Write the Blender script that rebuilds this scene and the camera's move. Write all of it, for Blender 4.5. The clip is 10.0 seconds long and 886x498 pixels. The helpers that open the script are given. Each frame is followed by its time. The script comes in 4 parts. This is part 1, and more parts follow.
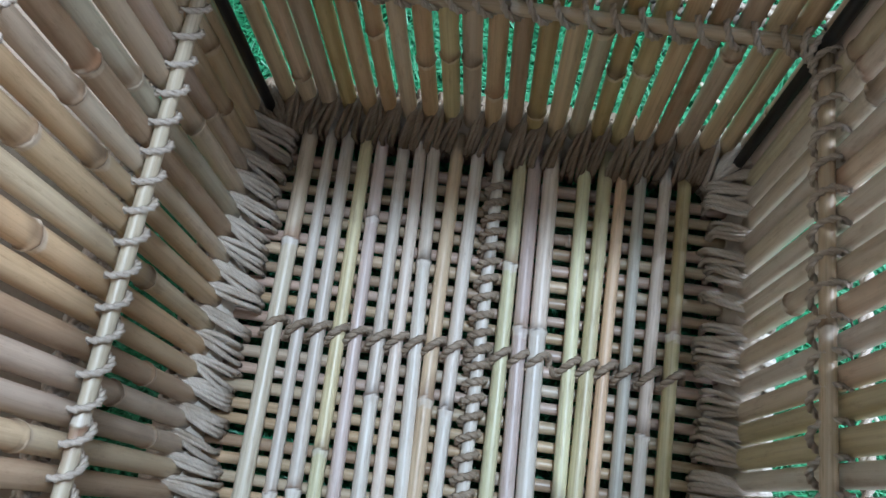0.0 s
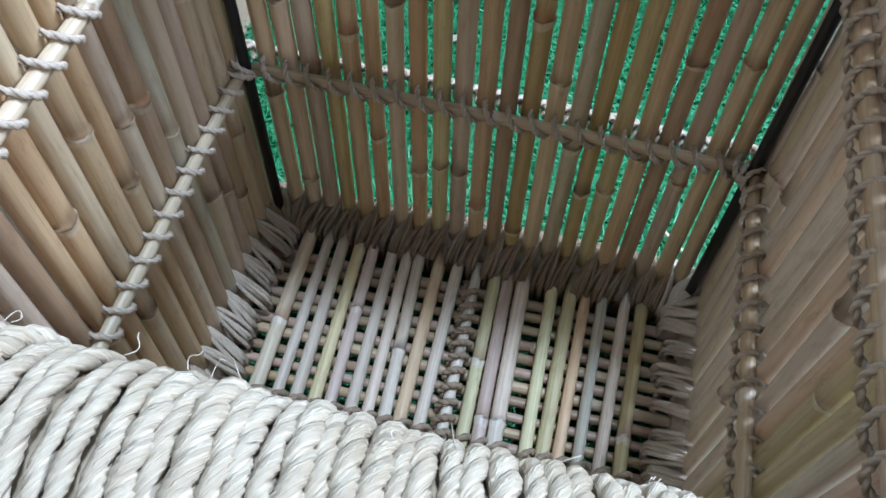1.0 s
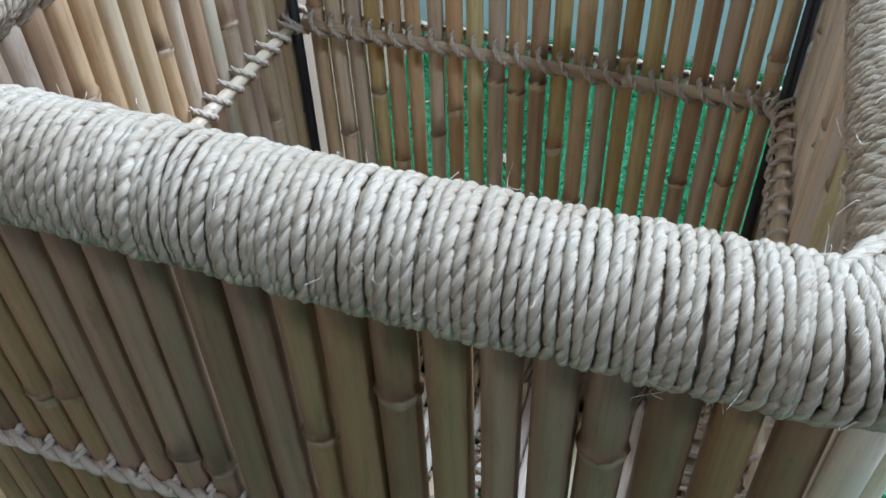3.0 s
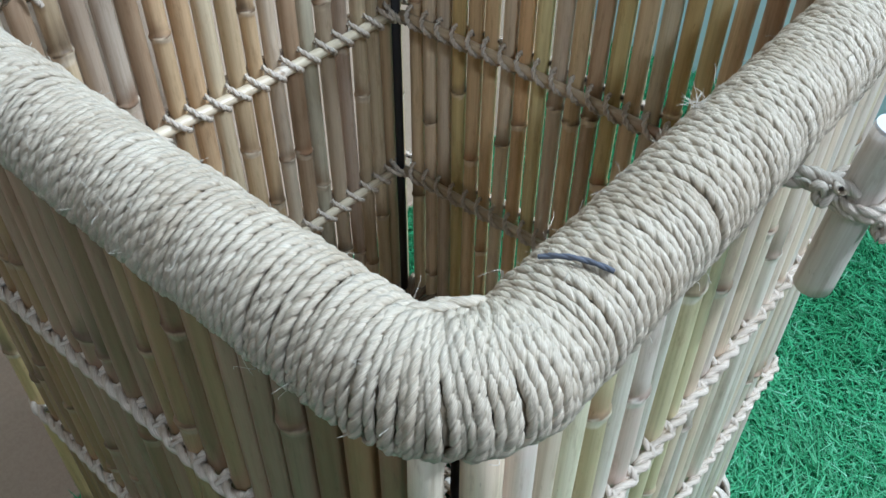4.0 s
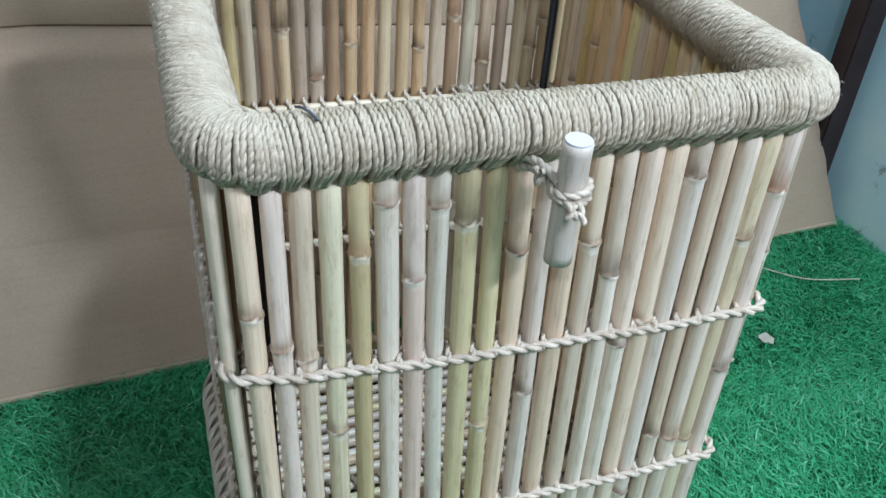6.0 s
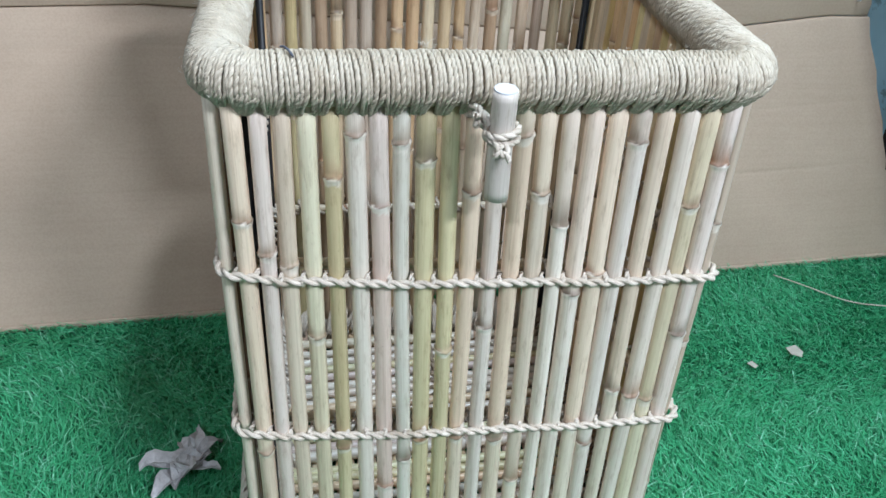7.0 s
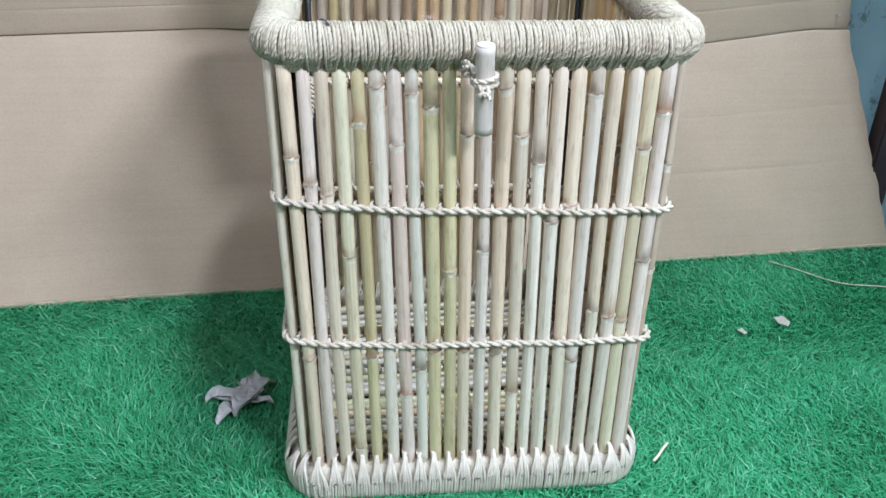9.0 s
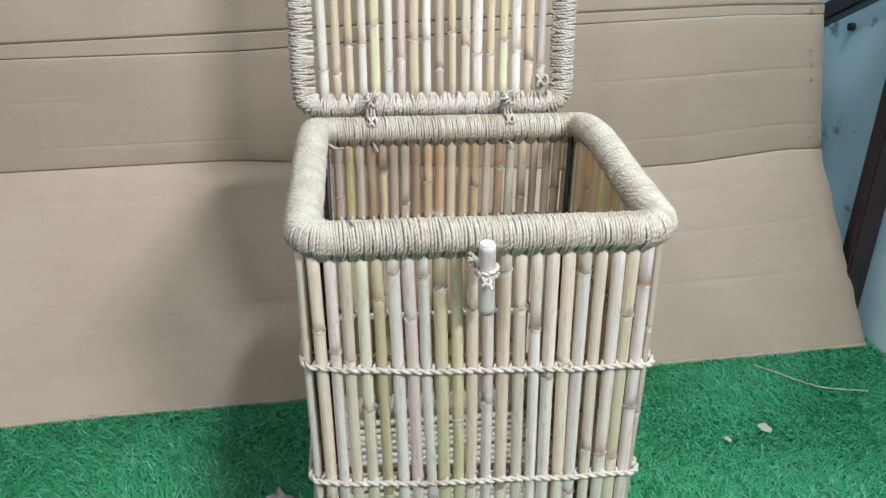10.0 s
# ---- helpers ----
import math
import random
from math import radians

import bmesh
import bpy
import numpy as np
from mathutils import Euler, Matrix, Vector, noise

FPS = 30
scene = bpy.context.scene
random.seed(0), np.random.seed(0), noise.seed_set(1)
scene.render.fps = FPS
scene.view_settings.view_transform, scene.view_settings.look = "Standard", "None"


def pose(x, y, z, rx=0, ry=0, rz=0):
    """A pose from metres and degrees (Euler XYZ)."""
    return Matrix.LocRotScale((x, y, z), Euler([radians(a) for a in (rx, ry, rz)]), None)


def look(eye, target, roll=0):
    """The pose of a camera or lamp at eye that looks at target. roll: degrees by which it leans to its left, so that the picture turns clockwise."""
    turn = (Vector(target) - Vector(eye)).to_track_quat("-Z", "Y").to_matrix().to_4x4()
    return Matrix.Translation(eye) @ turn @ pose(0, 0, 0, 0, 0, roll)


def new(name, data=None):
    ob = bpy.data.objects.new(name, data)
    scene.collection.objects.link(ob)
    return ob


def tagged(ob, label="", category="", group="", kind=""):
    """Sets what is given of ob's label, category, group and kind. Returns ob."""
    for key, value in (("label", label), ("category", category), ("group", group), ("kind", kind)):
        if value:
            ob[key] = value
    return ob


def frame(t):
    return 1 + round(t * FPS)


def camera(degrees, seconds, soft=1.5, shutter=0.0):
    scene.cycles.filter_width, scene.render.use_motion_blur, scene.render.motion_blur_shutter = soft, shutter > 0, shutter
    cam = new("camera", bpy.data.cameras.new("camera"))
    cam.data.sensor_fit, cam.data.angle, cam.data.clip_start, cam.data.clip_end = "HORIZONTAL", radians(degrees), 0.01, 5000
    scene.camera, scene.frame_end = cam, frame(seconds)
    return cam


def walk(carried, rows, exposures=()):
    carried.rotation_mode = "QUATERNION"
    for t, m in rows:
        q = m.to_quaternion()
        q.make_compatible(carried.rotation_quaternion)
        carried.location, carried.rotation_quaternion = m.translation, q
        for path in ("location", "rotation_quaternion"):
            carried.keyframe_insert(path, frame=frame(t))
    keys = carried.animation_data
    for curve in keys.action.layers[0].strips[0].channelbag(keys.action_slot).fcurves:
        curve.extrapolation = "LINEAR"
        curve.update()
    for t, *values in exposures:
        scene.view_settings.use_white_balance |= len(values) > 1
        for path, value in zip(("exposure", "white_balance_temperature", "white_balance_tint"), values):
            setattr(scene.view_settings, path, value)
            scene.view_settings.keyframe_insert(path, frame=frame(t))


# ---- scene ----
cam = camera(55.0, 10.0)

PATH = [
    (0, (-0.1048, 0.0166, 0.6419), (0.1987, 0.0892, -0.3082), -5.23),
    (0.5, (-0.1278, 0.0011, 0.6570), (0.2554, 0.0860, -0.2628), -0.73),
    (0.8, (-0.1935, -0.0046, 0.6617), (0.3006, 0.0873, -0.2028), 2.56),
    (1, (-0.2107, -0.0193, 0.6613), (0.3180, 0.0931, -0.1800), 1.86),
    (1.2, (-0.2334, -0.0336, 0.6627), (0.3227, 0.1002, -0.1576), 0.04),
    (1.5, (-0.2515, -0.0482, 0.6580), (0.3320, 0.1150, -0.1380), -1.20),
    (2, (-0.2875, -0.0452, 0.6616), (0.3667, 0.1628, -0.0655), -2.38),
    (2.5, (-0.3118, -0.0538, 0.6671), (0.3611, 0.1734, -0.0368), -2.36),
    (3, (-0.3379, -0.0959, 0.6959), (0.3466, 0.1610, 0.0137), -2.29),
    (3.2, (-0.3447, -0.1178, 0.7096), (0.3390, 0.1558, 0.0330), -1.52),
    (4.3, (-0.2699, -0.2728, 0.7256), (0.2135, 0.2634, 0.0337), 1.82),
    (4.5, (-0.2636, -0.2909, 0.7182), (0.1786, 0.2784, 0.0251), 3.04),
    (5, (-0.2438, -0.3536, 0.712), (0.1318, 0.2873, 0.0426), 2.68),
    (5.5, (-0.2158, -0.4629, 0.7366), (0.1071, 0.2584, 0.1239), 3.5),
    (5.7, (-0.2161, -0.505, 0.7481), (0.091, 0.2424, 0.159), 3.89),
    (6.8, (-0.1467, -0.6568, 0.7779), (0.049, 0.1477, 0.217), 3.71),
    (7, (-0.1271, -0.6887, 0.7668), (0.0217, 0.1309, 0.2136), 3.91),
    (7.5, (-0.1076, -0.7526, 0.7263), (-0.0158, 0.081, 0.1816), 3.24),
    (8, (-0.1113, -0.8137, 0.6789), (-0.0221, 0.0304, 0.1501), 2.24),
    (8.5, (-0.1229, -0.8734, 0.6613), (-0.0322, -0.0252, 0.1395), 1.57),
    (9, (-0.1102, -0.9018, 0.7637), (-0.0206, -0.0391, 0.2661), 1.37),
    (9.5, (-0.1186, -0.9208, 0.8538), (-0.0301, -0.0462, 0.3771), 1.25),
    (10, (-0.1233, -0.9386, 0.9351), (-0.0346, -0.0541, 0.4769), 0.63),
]
walk(cam, [(t, look(eye, target, roll)) for t, eye, target, roll in PATH],
     exposures=[(0.0, -0.42, 5400, 13), (1.1, -0.40, 5400, 13), (1.5, -0.58, 5450, 13), (2.0, -0.62, 5530, 14), (2.9, -0.55, 5450, 14), (3.2, -0.46, 5400, 10), (4.5, -0.78, 5650, 9), (5.5, -0.76, 5650, 8), (7.2, -0.56, 5760, 11), (8.5, -0.41, 5700, 11), (9.3, -0.50, 5800, 11), (10.0, -0.60, 6000, 12)])

# ---- light ----
world = bpy.data.worlds.new("world")
world.use_nodes = True
scene.world = world
world.node_tree.nodes["Background"].inputs[0].default_value = (0.75, 0.85, 1.0, 1)
world.node_tree.nodes["Background"].inputs[1].default_value = 0.25


def area_lamp(name, eye, target, size_x, size_y, power, colour):
    data = bpy.data.lights.new(name, "AREA")
    data.shape, data.size, data.size_y, data.energy, data.color = "RECTANGLE", size_x, size_y, power, colour
    ob = new(name, data)
    ob.matrix_world = look(eye, target)
    return ob


area_lamp("tube_light", (1.05, -1.75, 2.0), (0.0, 0.0, 0.3), 0.62, 0.13, 84, (0.94, 0.97, 1.0))
area_lamp("ceiling_light", (0.44, -0.35, 2.6), (0.1, -0.1, 0.0), 0.32, 0.16, 53, (0.86, 0.96, 1.0))
area_lamp("far_tube_light", (-1.05, -1.85, 2.3), (0.0, 0.0, 0.3), 0.36, 0.12, 28, (0.92, 0.97, 1.0))

# ---- materials ----


def material(name):
    m = bpy.data.materials.new(name)
    m.use_nodes = True
    nt = m.node_tree
    return m, nt, nt.nodes["Principled BSDF"]


def node(nt, kind, **values):
    n = nt.nodes.new(kind)
    for k, v in values.items():
        n.inputs[k.replace("_", " ")].default_value = v
    return n


def noise_node(nt, scale, detail=4.0, rough=0.6, vector=None):
    n = node(nt, "ShaderNodeTexNoise", Scale=scale, Detail=detail, Roughness=rough)
    if vector is not None:
        nt.links.new(vector, n.inputs["Vector"])
    return n


def mapped(nt, source, scale):
    n = nt.nodes.new("ShaderNodeMapping")
    n.inputs["Scale"].default_value = scale
    nt.links.new(source, n.inputs["Vector"])
    return n.outputs[0]


def ramp(nt, fac, stops):
    n = nt.nodes.new("ShaderNodeValToRGB")
    while len(n.color_ramp.elements) < len(stops):
        n.color_ramp.elements.new(0.5)
    for e, (p, c) in zip(n.color_ramp.elements, stops):
        e.position, e.color = p, (*c, 1)
    nt.links.new(fac, n.inputs[0])
    return n.outputs[0]


def mix(nt, kind, fac, a, b):
    n = nt.nodes.new("ShaderNodeMix")
    n.data_type, n.blend_type = "RGBA", kind
    for sock, v in ((n.inputs[0], fac), (n.inputs[6], a), (n.inputs[7], b)):
        if hasattr(v, "is_linked"):
            nt.links.new(v, sock)
        elif isinstance(v, tuple):
            sock.default_value = (*v, 1)
        else:
            sock.default_value = v
    return n.outputs[2]


def bump(nt, bsdf, height, strength, distance):
    n = node(nt, "ShaderNodeBump", Strength=strength, Distance=distance)
    nt.links.new(height, n.inputs["Height"])
    nt.links.new(n.outputs[0], bsdf.inputs["Normal"])


def reed_material(name, gloss, gain):
    """Dry reed: the tint of each joint comes with the mesh; fibres run along the stem."""
    m, nt, b = material(name)
    at = nt.nodes.new("ShaderNodeAttribute")
    at.attribute_name = "tint"
    fib = nt.nodes.new("ShaderNodeAttribute")
    fib.attribute_name = "fib"
    fine = noise_node(nt, 1.0, 5, 0.65, mapped(nt, fib.outputs["Vector"], (14, 9, 9)))
    blotch = noise_node(nt, 1.0, 4, 0.7, mapped(nt, fib.outputs["Vector"], (38, 1.4, 1.4)))
    col = mix(nt, "MULTIPLY", 1.0, at.outputs["Color"], ramp(nt, fine.outputs[0], [(0.28, (0.91, 0.89, 0.86)), (0.55, (1, 1, 1)), (0.8, (1.03, 1.03, 1.02))]))
    col = mix(nt, "MULTIPLY", 0.5, col, ramp(nt, blotch.outputs[0], [(0.30, (0.55, 0.47, 0.40)), (0.45, (0.97, 0.95, 0.93)), (0.52, (1, 1, 1)), (0.72, (1.04, 1.03, 1.0))]))
    streak = noise_node(nt, 1.0, 4, 0.6, mapped(nt, fib.outputs["Vector"], (5, 2.4, 2.4)))
    col = mix(nt, "MULTIPLY", 0.8, col, ramp(nt, streak.outputs[0], [(0.32, (0.80, 0.765, 0.73)), (0.5, (1, 1, 1)), (0.68, (1.06, 1.06, 1.08))]))
    fleck = noise_node(nt, 1.0, 2, 0.5, mapped(nt, fib.outputs["Vector"], (160, 5, 5)))
    col = mix(nt, "MULTIPLY", 0.35, col, ramp(nt, fleck.outputs[0], [(0.24, (0.38, 0.30, 0.25)), (0.31, (1, 1, 1))]))
    col = mix(nt, "MULTIPLY", 1.0, col, gain)
    nt.links.new(col, b.inputs["Base Color"])
    b.inputs["Roughness"].default_value = gloss
    b.inputs["Coat Weight"].default_value = 0.08
    b.inputs["Coat Roughness"].default_value = 0.3
    bump(nt, b, fine.outputs[0], 0.2, 0.0005)
    return m


def fibre_material(name, light, dark, rough=0.55, sheen=0.0, silk=0.0, wear=0.6):
    """Twisted grass rope: fibres along each ply, uneven bleaching from turn to turn."""
    m, nt, b = material(name)
    fib = nt.nodes.new("ShaderNodeAttribute")
    fib.attribute_name = "fib"
    fine = noise_node(nt, 1.0, 3, 0.6, mapped(nt, fib.outputs["Vector"], (90, 6.5, 6.5)))
    geo = nt.nodes.new("ShaderNodeNewGeometry")
    island = geo.outputs["Random Per Island"]
    tex = nt.nodes.new("ShaderNodeTexCoord")
    patch = noise_node(nt, 45, 3, 0.6, tex.outputs["Object"])
    mid = tuple((p + q) / 2 for p, q in zip(light, dark))
    col = ramp(nt, fine.outputs[0], [(0.30, dark), (0.48, mid), (0.62, light), (0.74, tuple(min(0.9, c * 1.18) for c in light))])
    col = mix(nt, "MULTIPLY", wear, col, ramp(nt, island, [(0.0, (0.70, 0.66, 0.60)), (0.35, (1, 0.98, 0.95)), (1.0, (1.08, 1.06, 1.04))]))
    col = mix(nt, "MULTIPLY", wear, col, ramp(nt, patch.outputs[0], [(0.33, (0.66, 0.60, 0.52)), (0.55, (1, 1, 1))]))
    nt.links.new(col, b.inputs["Base Color"])
    b.inputs["Roughness"].default_value = rough
    b.inputs["Sheen Weight"].default_value = sheen
    if silk:
        # the gloss of the fibres spreads across them
        run = nt.nodes.new("ShaderNodeAttribute")
        run.attribute_name = "run"
        turned = nt.nodes.new("ShaderNodeVectorTransform")
        turned.vector_type, turned.convert_from, turned.convert_to = "VECTOR", "OBJECT", "WORLD"
        nt.links.new(run.outputs["Vector"], turned.inputs[0])
        nt.links.new(turned.outputs[0], b.inputs["Tangent"])
        b.inputs["Anisotropic"].default_value, b.inputs["Anisotropic Rotation"].default_value = silk, 0.25
        b.inputs["Specular IOR Level"].default_value = 0.8
    bump(nt, b, fine.outputs[0], 0.8, 0.0007)
    return m


REED = reed_material("dry_reed", 0.42, (1.03, 0.985, 0.91))
SLAT = reed_material("peeled_reed", 0.32, (1.12, 1.10, 1.06))
ROPE = fibre_material("pale_grass_rope", (0.70, 0.625, 0.50), (0.45, 0.375, 0.275), 0.42, 0.1, 0.85)
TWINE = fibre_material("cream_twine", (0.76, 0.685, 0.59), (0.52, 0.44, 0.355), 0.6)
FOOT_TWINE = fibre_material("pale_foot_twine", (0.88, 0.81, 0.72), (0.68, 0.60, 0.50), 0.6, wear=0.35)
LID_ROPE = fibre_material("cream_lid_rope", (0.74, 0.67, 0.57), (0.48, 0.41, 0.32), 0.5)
# browner copy of the cream twine: shade on the east foot put into colour
SHADED_TWINE = fibre_material("shaded_brown_twine", (0.44, 0.35, 0.255), (0.23, 0.17, 0.115), 0.6)
BROWN_ROPE = fibre_material("brown_grass_rope", (0.60, 0.50, 0.39), (0.32, 0.25, 0.18), 0.6)


def plain(name, colour, rough, metal=0.0, vary=0.25, scale=60, relief=0.0004):
    m, nt, b = material(name)
    tex = nt.nodes.new("ShaderNodeTexCoord")
    n = noise_node(nt, scale, 5, 0.65, tex.outputs["Object"])
    low, high = tuple(c * (1 - vary) for c in colour), tuple(min(1, c * (1 + vary)) for c in colour)
    nt.links.new(ramp(nt, n.outputs[0], [(0.3, low), (0.7, high)]), b.inputs["Base Color"])
    b.inputs["Roughness"].default_value, b.inputs["Metallic"].default_value = rough, metal
    bump(nt, b, n.outputs[0], 0.4, relief)
    return m


IRON = plain("black_iron", (0.012, 0.012, 0.014), 0.5)
CUT = plain("cut_pith", (0.60, 0.60, 0.62), 0.8, vary=0.06)
HAIR = plain("pale_fibre", (0.62, 0.57, 0.49), 0.6, vary=0.05)
THREAD = plain("grey_thread", (0.10, 0.11, 0.14), 0.8)
CORE = plain("straw_core", (0.44, 0.36, 0.26), 0.9)
FOOT_CORE = plain("pale_foot_core", (0.66, 0.59, 0.49), 0.9)
SHAVING = plain("grey_shaving", (0.50, 0.49, 0.49), 0.8, vary=0.3, scale=90)
TAN_SHAVING = plain("tan_shaving", (0.44, 0.36, 0.29), 0.8, vary=0.2)
CHIP = plain("pale_chip", (0.40, 0.37, 0.31), 0.8, vary=0.15)
STEEL = plain("brown_painted_steel", (0.032, 0.016, 0.018), 0.45, vary=0.3, scale=20)
TACK = plain("bright_staple", (0.7, 0.7, 0.72), 0.3, 1.0, vary=0.05)
SOIL = plain("turf_backing", (0.030, 0.165, 0.070), 0.95, vary=0.4, scale=250, relief=0.003)
GREY_FLOOR = plain("grey_floor", (0.19, 0.18, 0.165), 0.8, vary=0.15, scale=9)
GREY_PLASTER = plain("pale_plaster", (0.42, 0.405, 0.39), 0.9, vary=0.08, scale=6)


def cardboard_material():
    m, nt, b = material("brown_cardboard")
    tex = nt.nodes.new("ShaderNodeTexCoord")
    flute = noise_node(nt, 1.0, 3, 0.5, mapped(nt, tex.outputs["Object"], (5, 5, 260)))
    cloud = noise_node(nt, 3.5, 4, 0.6, tex.outputs["Object"])
    grit = noise_node(nt, 320, 3, 0.6, tex.outputs["Object"])
    col = ramp(nt, cloud.outputs[0], [(0.3, (0.44, 0.328, 0.238)), (0.7, (0.505, 0.383, 0.284))])
    col = mix(nt, "MULTIPLY", 0.5, col, ramp(nt, flute.outputs[0], [(0.35, (0.95, 0.945, 0.94)), (0.6, (1.01, 1.01, 1.01))]))
    col = mix(nt, "MULTIPLY", 0.5, col, ramp(nt, grit.outputs[0], [(0.35, (0.88, 0.86, 0.84)), (0.6, (1.04, 1.04, 1.04))]))
    nt.links.new(col, b.inputs["Base Color"])
    b.inputs["Roughness"].default_value = 0.75
    bump(nt, b, flute.outputs[0], 0.06, 0.0008)
    return m


def blue_wall_material():
    m, nt, b = material("worn_blue_paint")
    tex = nt.nodes.new("ShaderNodeTexCoord")
    cloud = noise_node(nt, 5, 5, 0.6, tex.outputs["Object"])
    spot = noise_node(nt, 11, 6, 0.7, tex.outputs["Object"])
    col = ramp(nt, cloud.outputs[0], [(0.3, (0.54, 0.75, 0.85)), (0.55, (0.65, 0.83, 0.90)), (0.75, (0.74, 0.86, 0.90))])
    mask = ramp(nt, spot.outputs[0], [(0.62, (0, 0, 0)), (0.67, (1, 1, 1))])
    col = mix(nt, "MIX", mask, col, (0.28, 0.37, 0.40))
    nt.links.new(col, b.inputs["Base Color"])
    b.inputs["Roughness"].default_value = 0.6
    bump(nt, b, cloud.outputs[0], 0.3, 0.004)
    return m


def turf_material():
    m, nt, b = material("green_turf_blades")
    geo = nt.nodes.new("ShaderNodeNewGeometry")
    tex = nt.nodes.new("ShaderNodeTexCoord")
    cloud = noise_node(nt, 7, 3, 0.6, tex.outputs["Object"])
    col = ramp(nt, geo.outputs["Random Per Island"], [(0.0, (0.032, 0.26, 0.10)), (0.5, (0.050, 0.37, 0.15)), (0.9, (0.09, 0.46, 0.22)), (1.0, (0.25, 0.60, 0.40))])
    col = mix(nt, "MULTIPLY", 0.7, col, ramp(nt, cloud.outputs[0], [(0.3, (0.66, 0.72, 0.62)), (0.7, (1.15, 1.10, 1.15))]))
    nt.links.new(col, b.inputs["Base Color"])
    b.inputs["Roughness"].default_value = 0.5
    return m


CARD, BLUE, TURF = cardboard_material(), blue_wall_material(), turf_material()

# ---- mesh helpers ----


def mesh_object(name, verts, faces, mat, parent=None, label="", smooth=True, attrs=None):
    me = bpy.data.meshes.new(name)
    v, f = np.asarray(verts, float), np.asarray(faces, np.int32)
    n = f.shape[1]
    me.vertices.add(len(v))
    me.vertices.foreach_set("co", v.ravel())
    me.loops.add(f.size)
    me.loops.foreach_set("vertex_index", f.ravel())
    me.polygons.add(len(f))
    me.polygons.foreach_set("loop_start", np.arange(0, f.size, n, dtype=np.int32))
    me.polygons.foreach_set("loop_total", np.full(len(f), n, np.int32))
    for key, (kind, values) in (attrs or {}).items():
        a = me.attributes.new(key, kind, "POINT")
        a.data.foreach_set("color" if kind == "FLOAT_COLOR" else "vector", np.asarray(values, float).ravel())
    me.update(calc_edges=True)
    me.validate()
    me.polygons.foreach_set("use_smooth", np.full(len(me.polygons), smooth))
    me.materials.append(mat)
    ob = new(name, me)
    ob.parent = parent
    if label:
        ob["label"] = label
    return ob


def part(name, bm, mat, parent, label="", smooth=False):
    """Links a bmesh as one mesh object under a thing or a part."""
    me = bpy.data.meshes.new(name)
    bm.to_mesh(me)
    bm.free()
    me.polygons.foreach_set("use_smooth", np.full(len(me.polygons), smooth))
    me.materials.append(mat)
    ob = new(name, me)
    ob.parent = parent
    if label:
        ob["label"] = label
    return ob


def thing(name, label, category, group="", at=(0, 0, 0)):
    ob = new(name)
    ob.empty_display_size = 0.05
    ob.location = at
    return tagged(ob, label, category, group)


def unit(a):
    return a / np.maximum(np.linalg.norm(a, axis=-1, keepdims=True), 1e-9)


TIGHT, LOOSE = (1.0, 0.0), (0.60, 0.42)


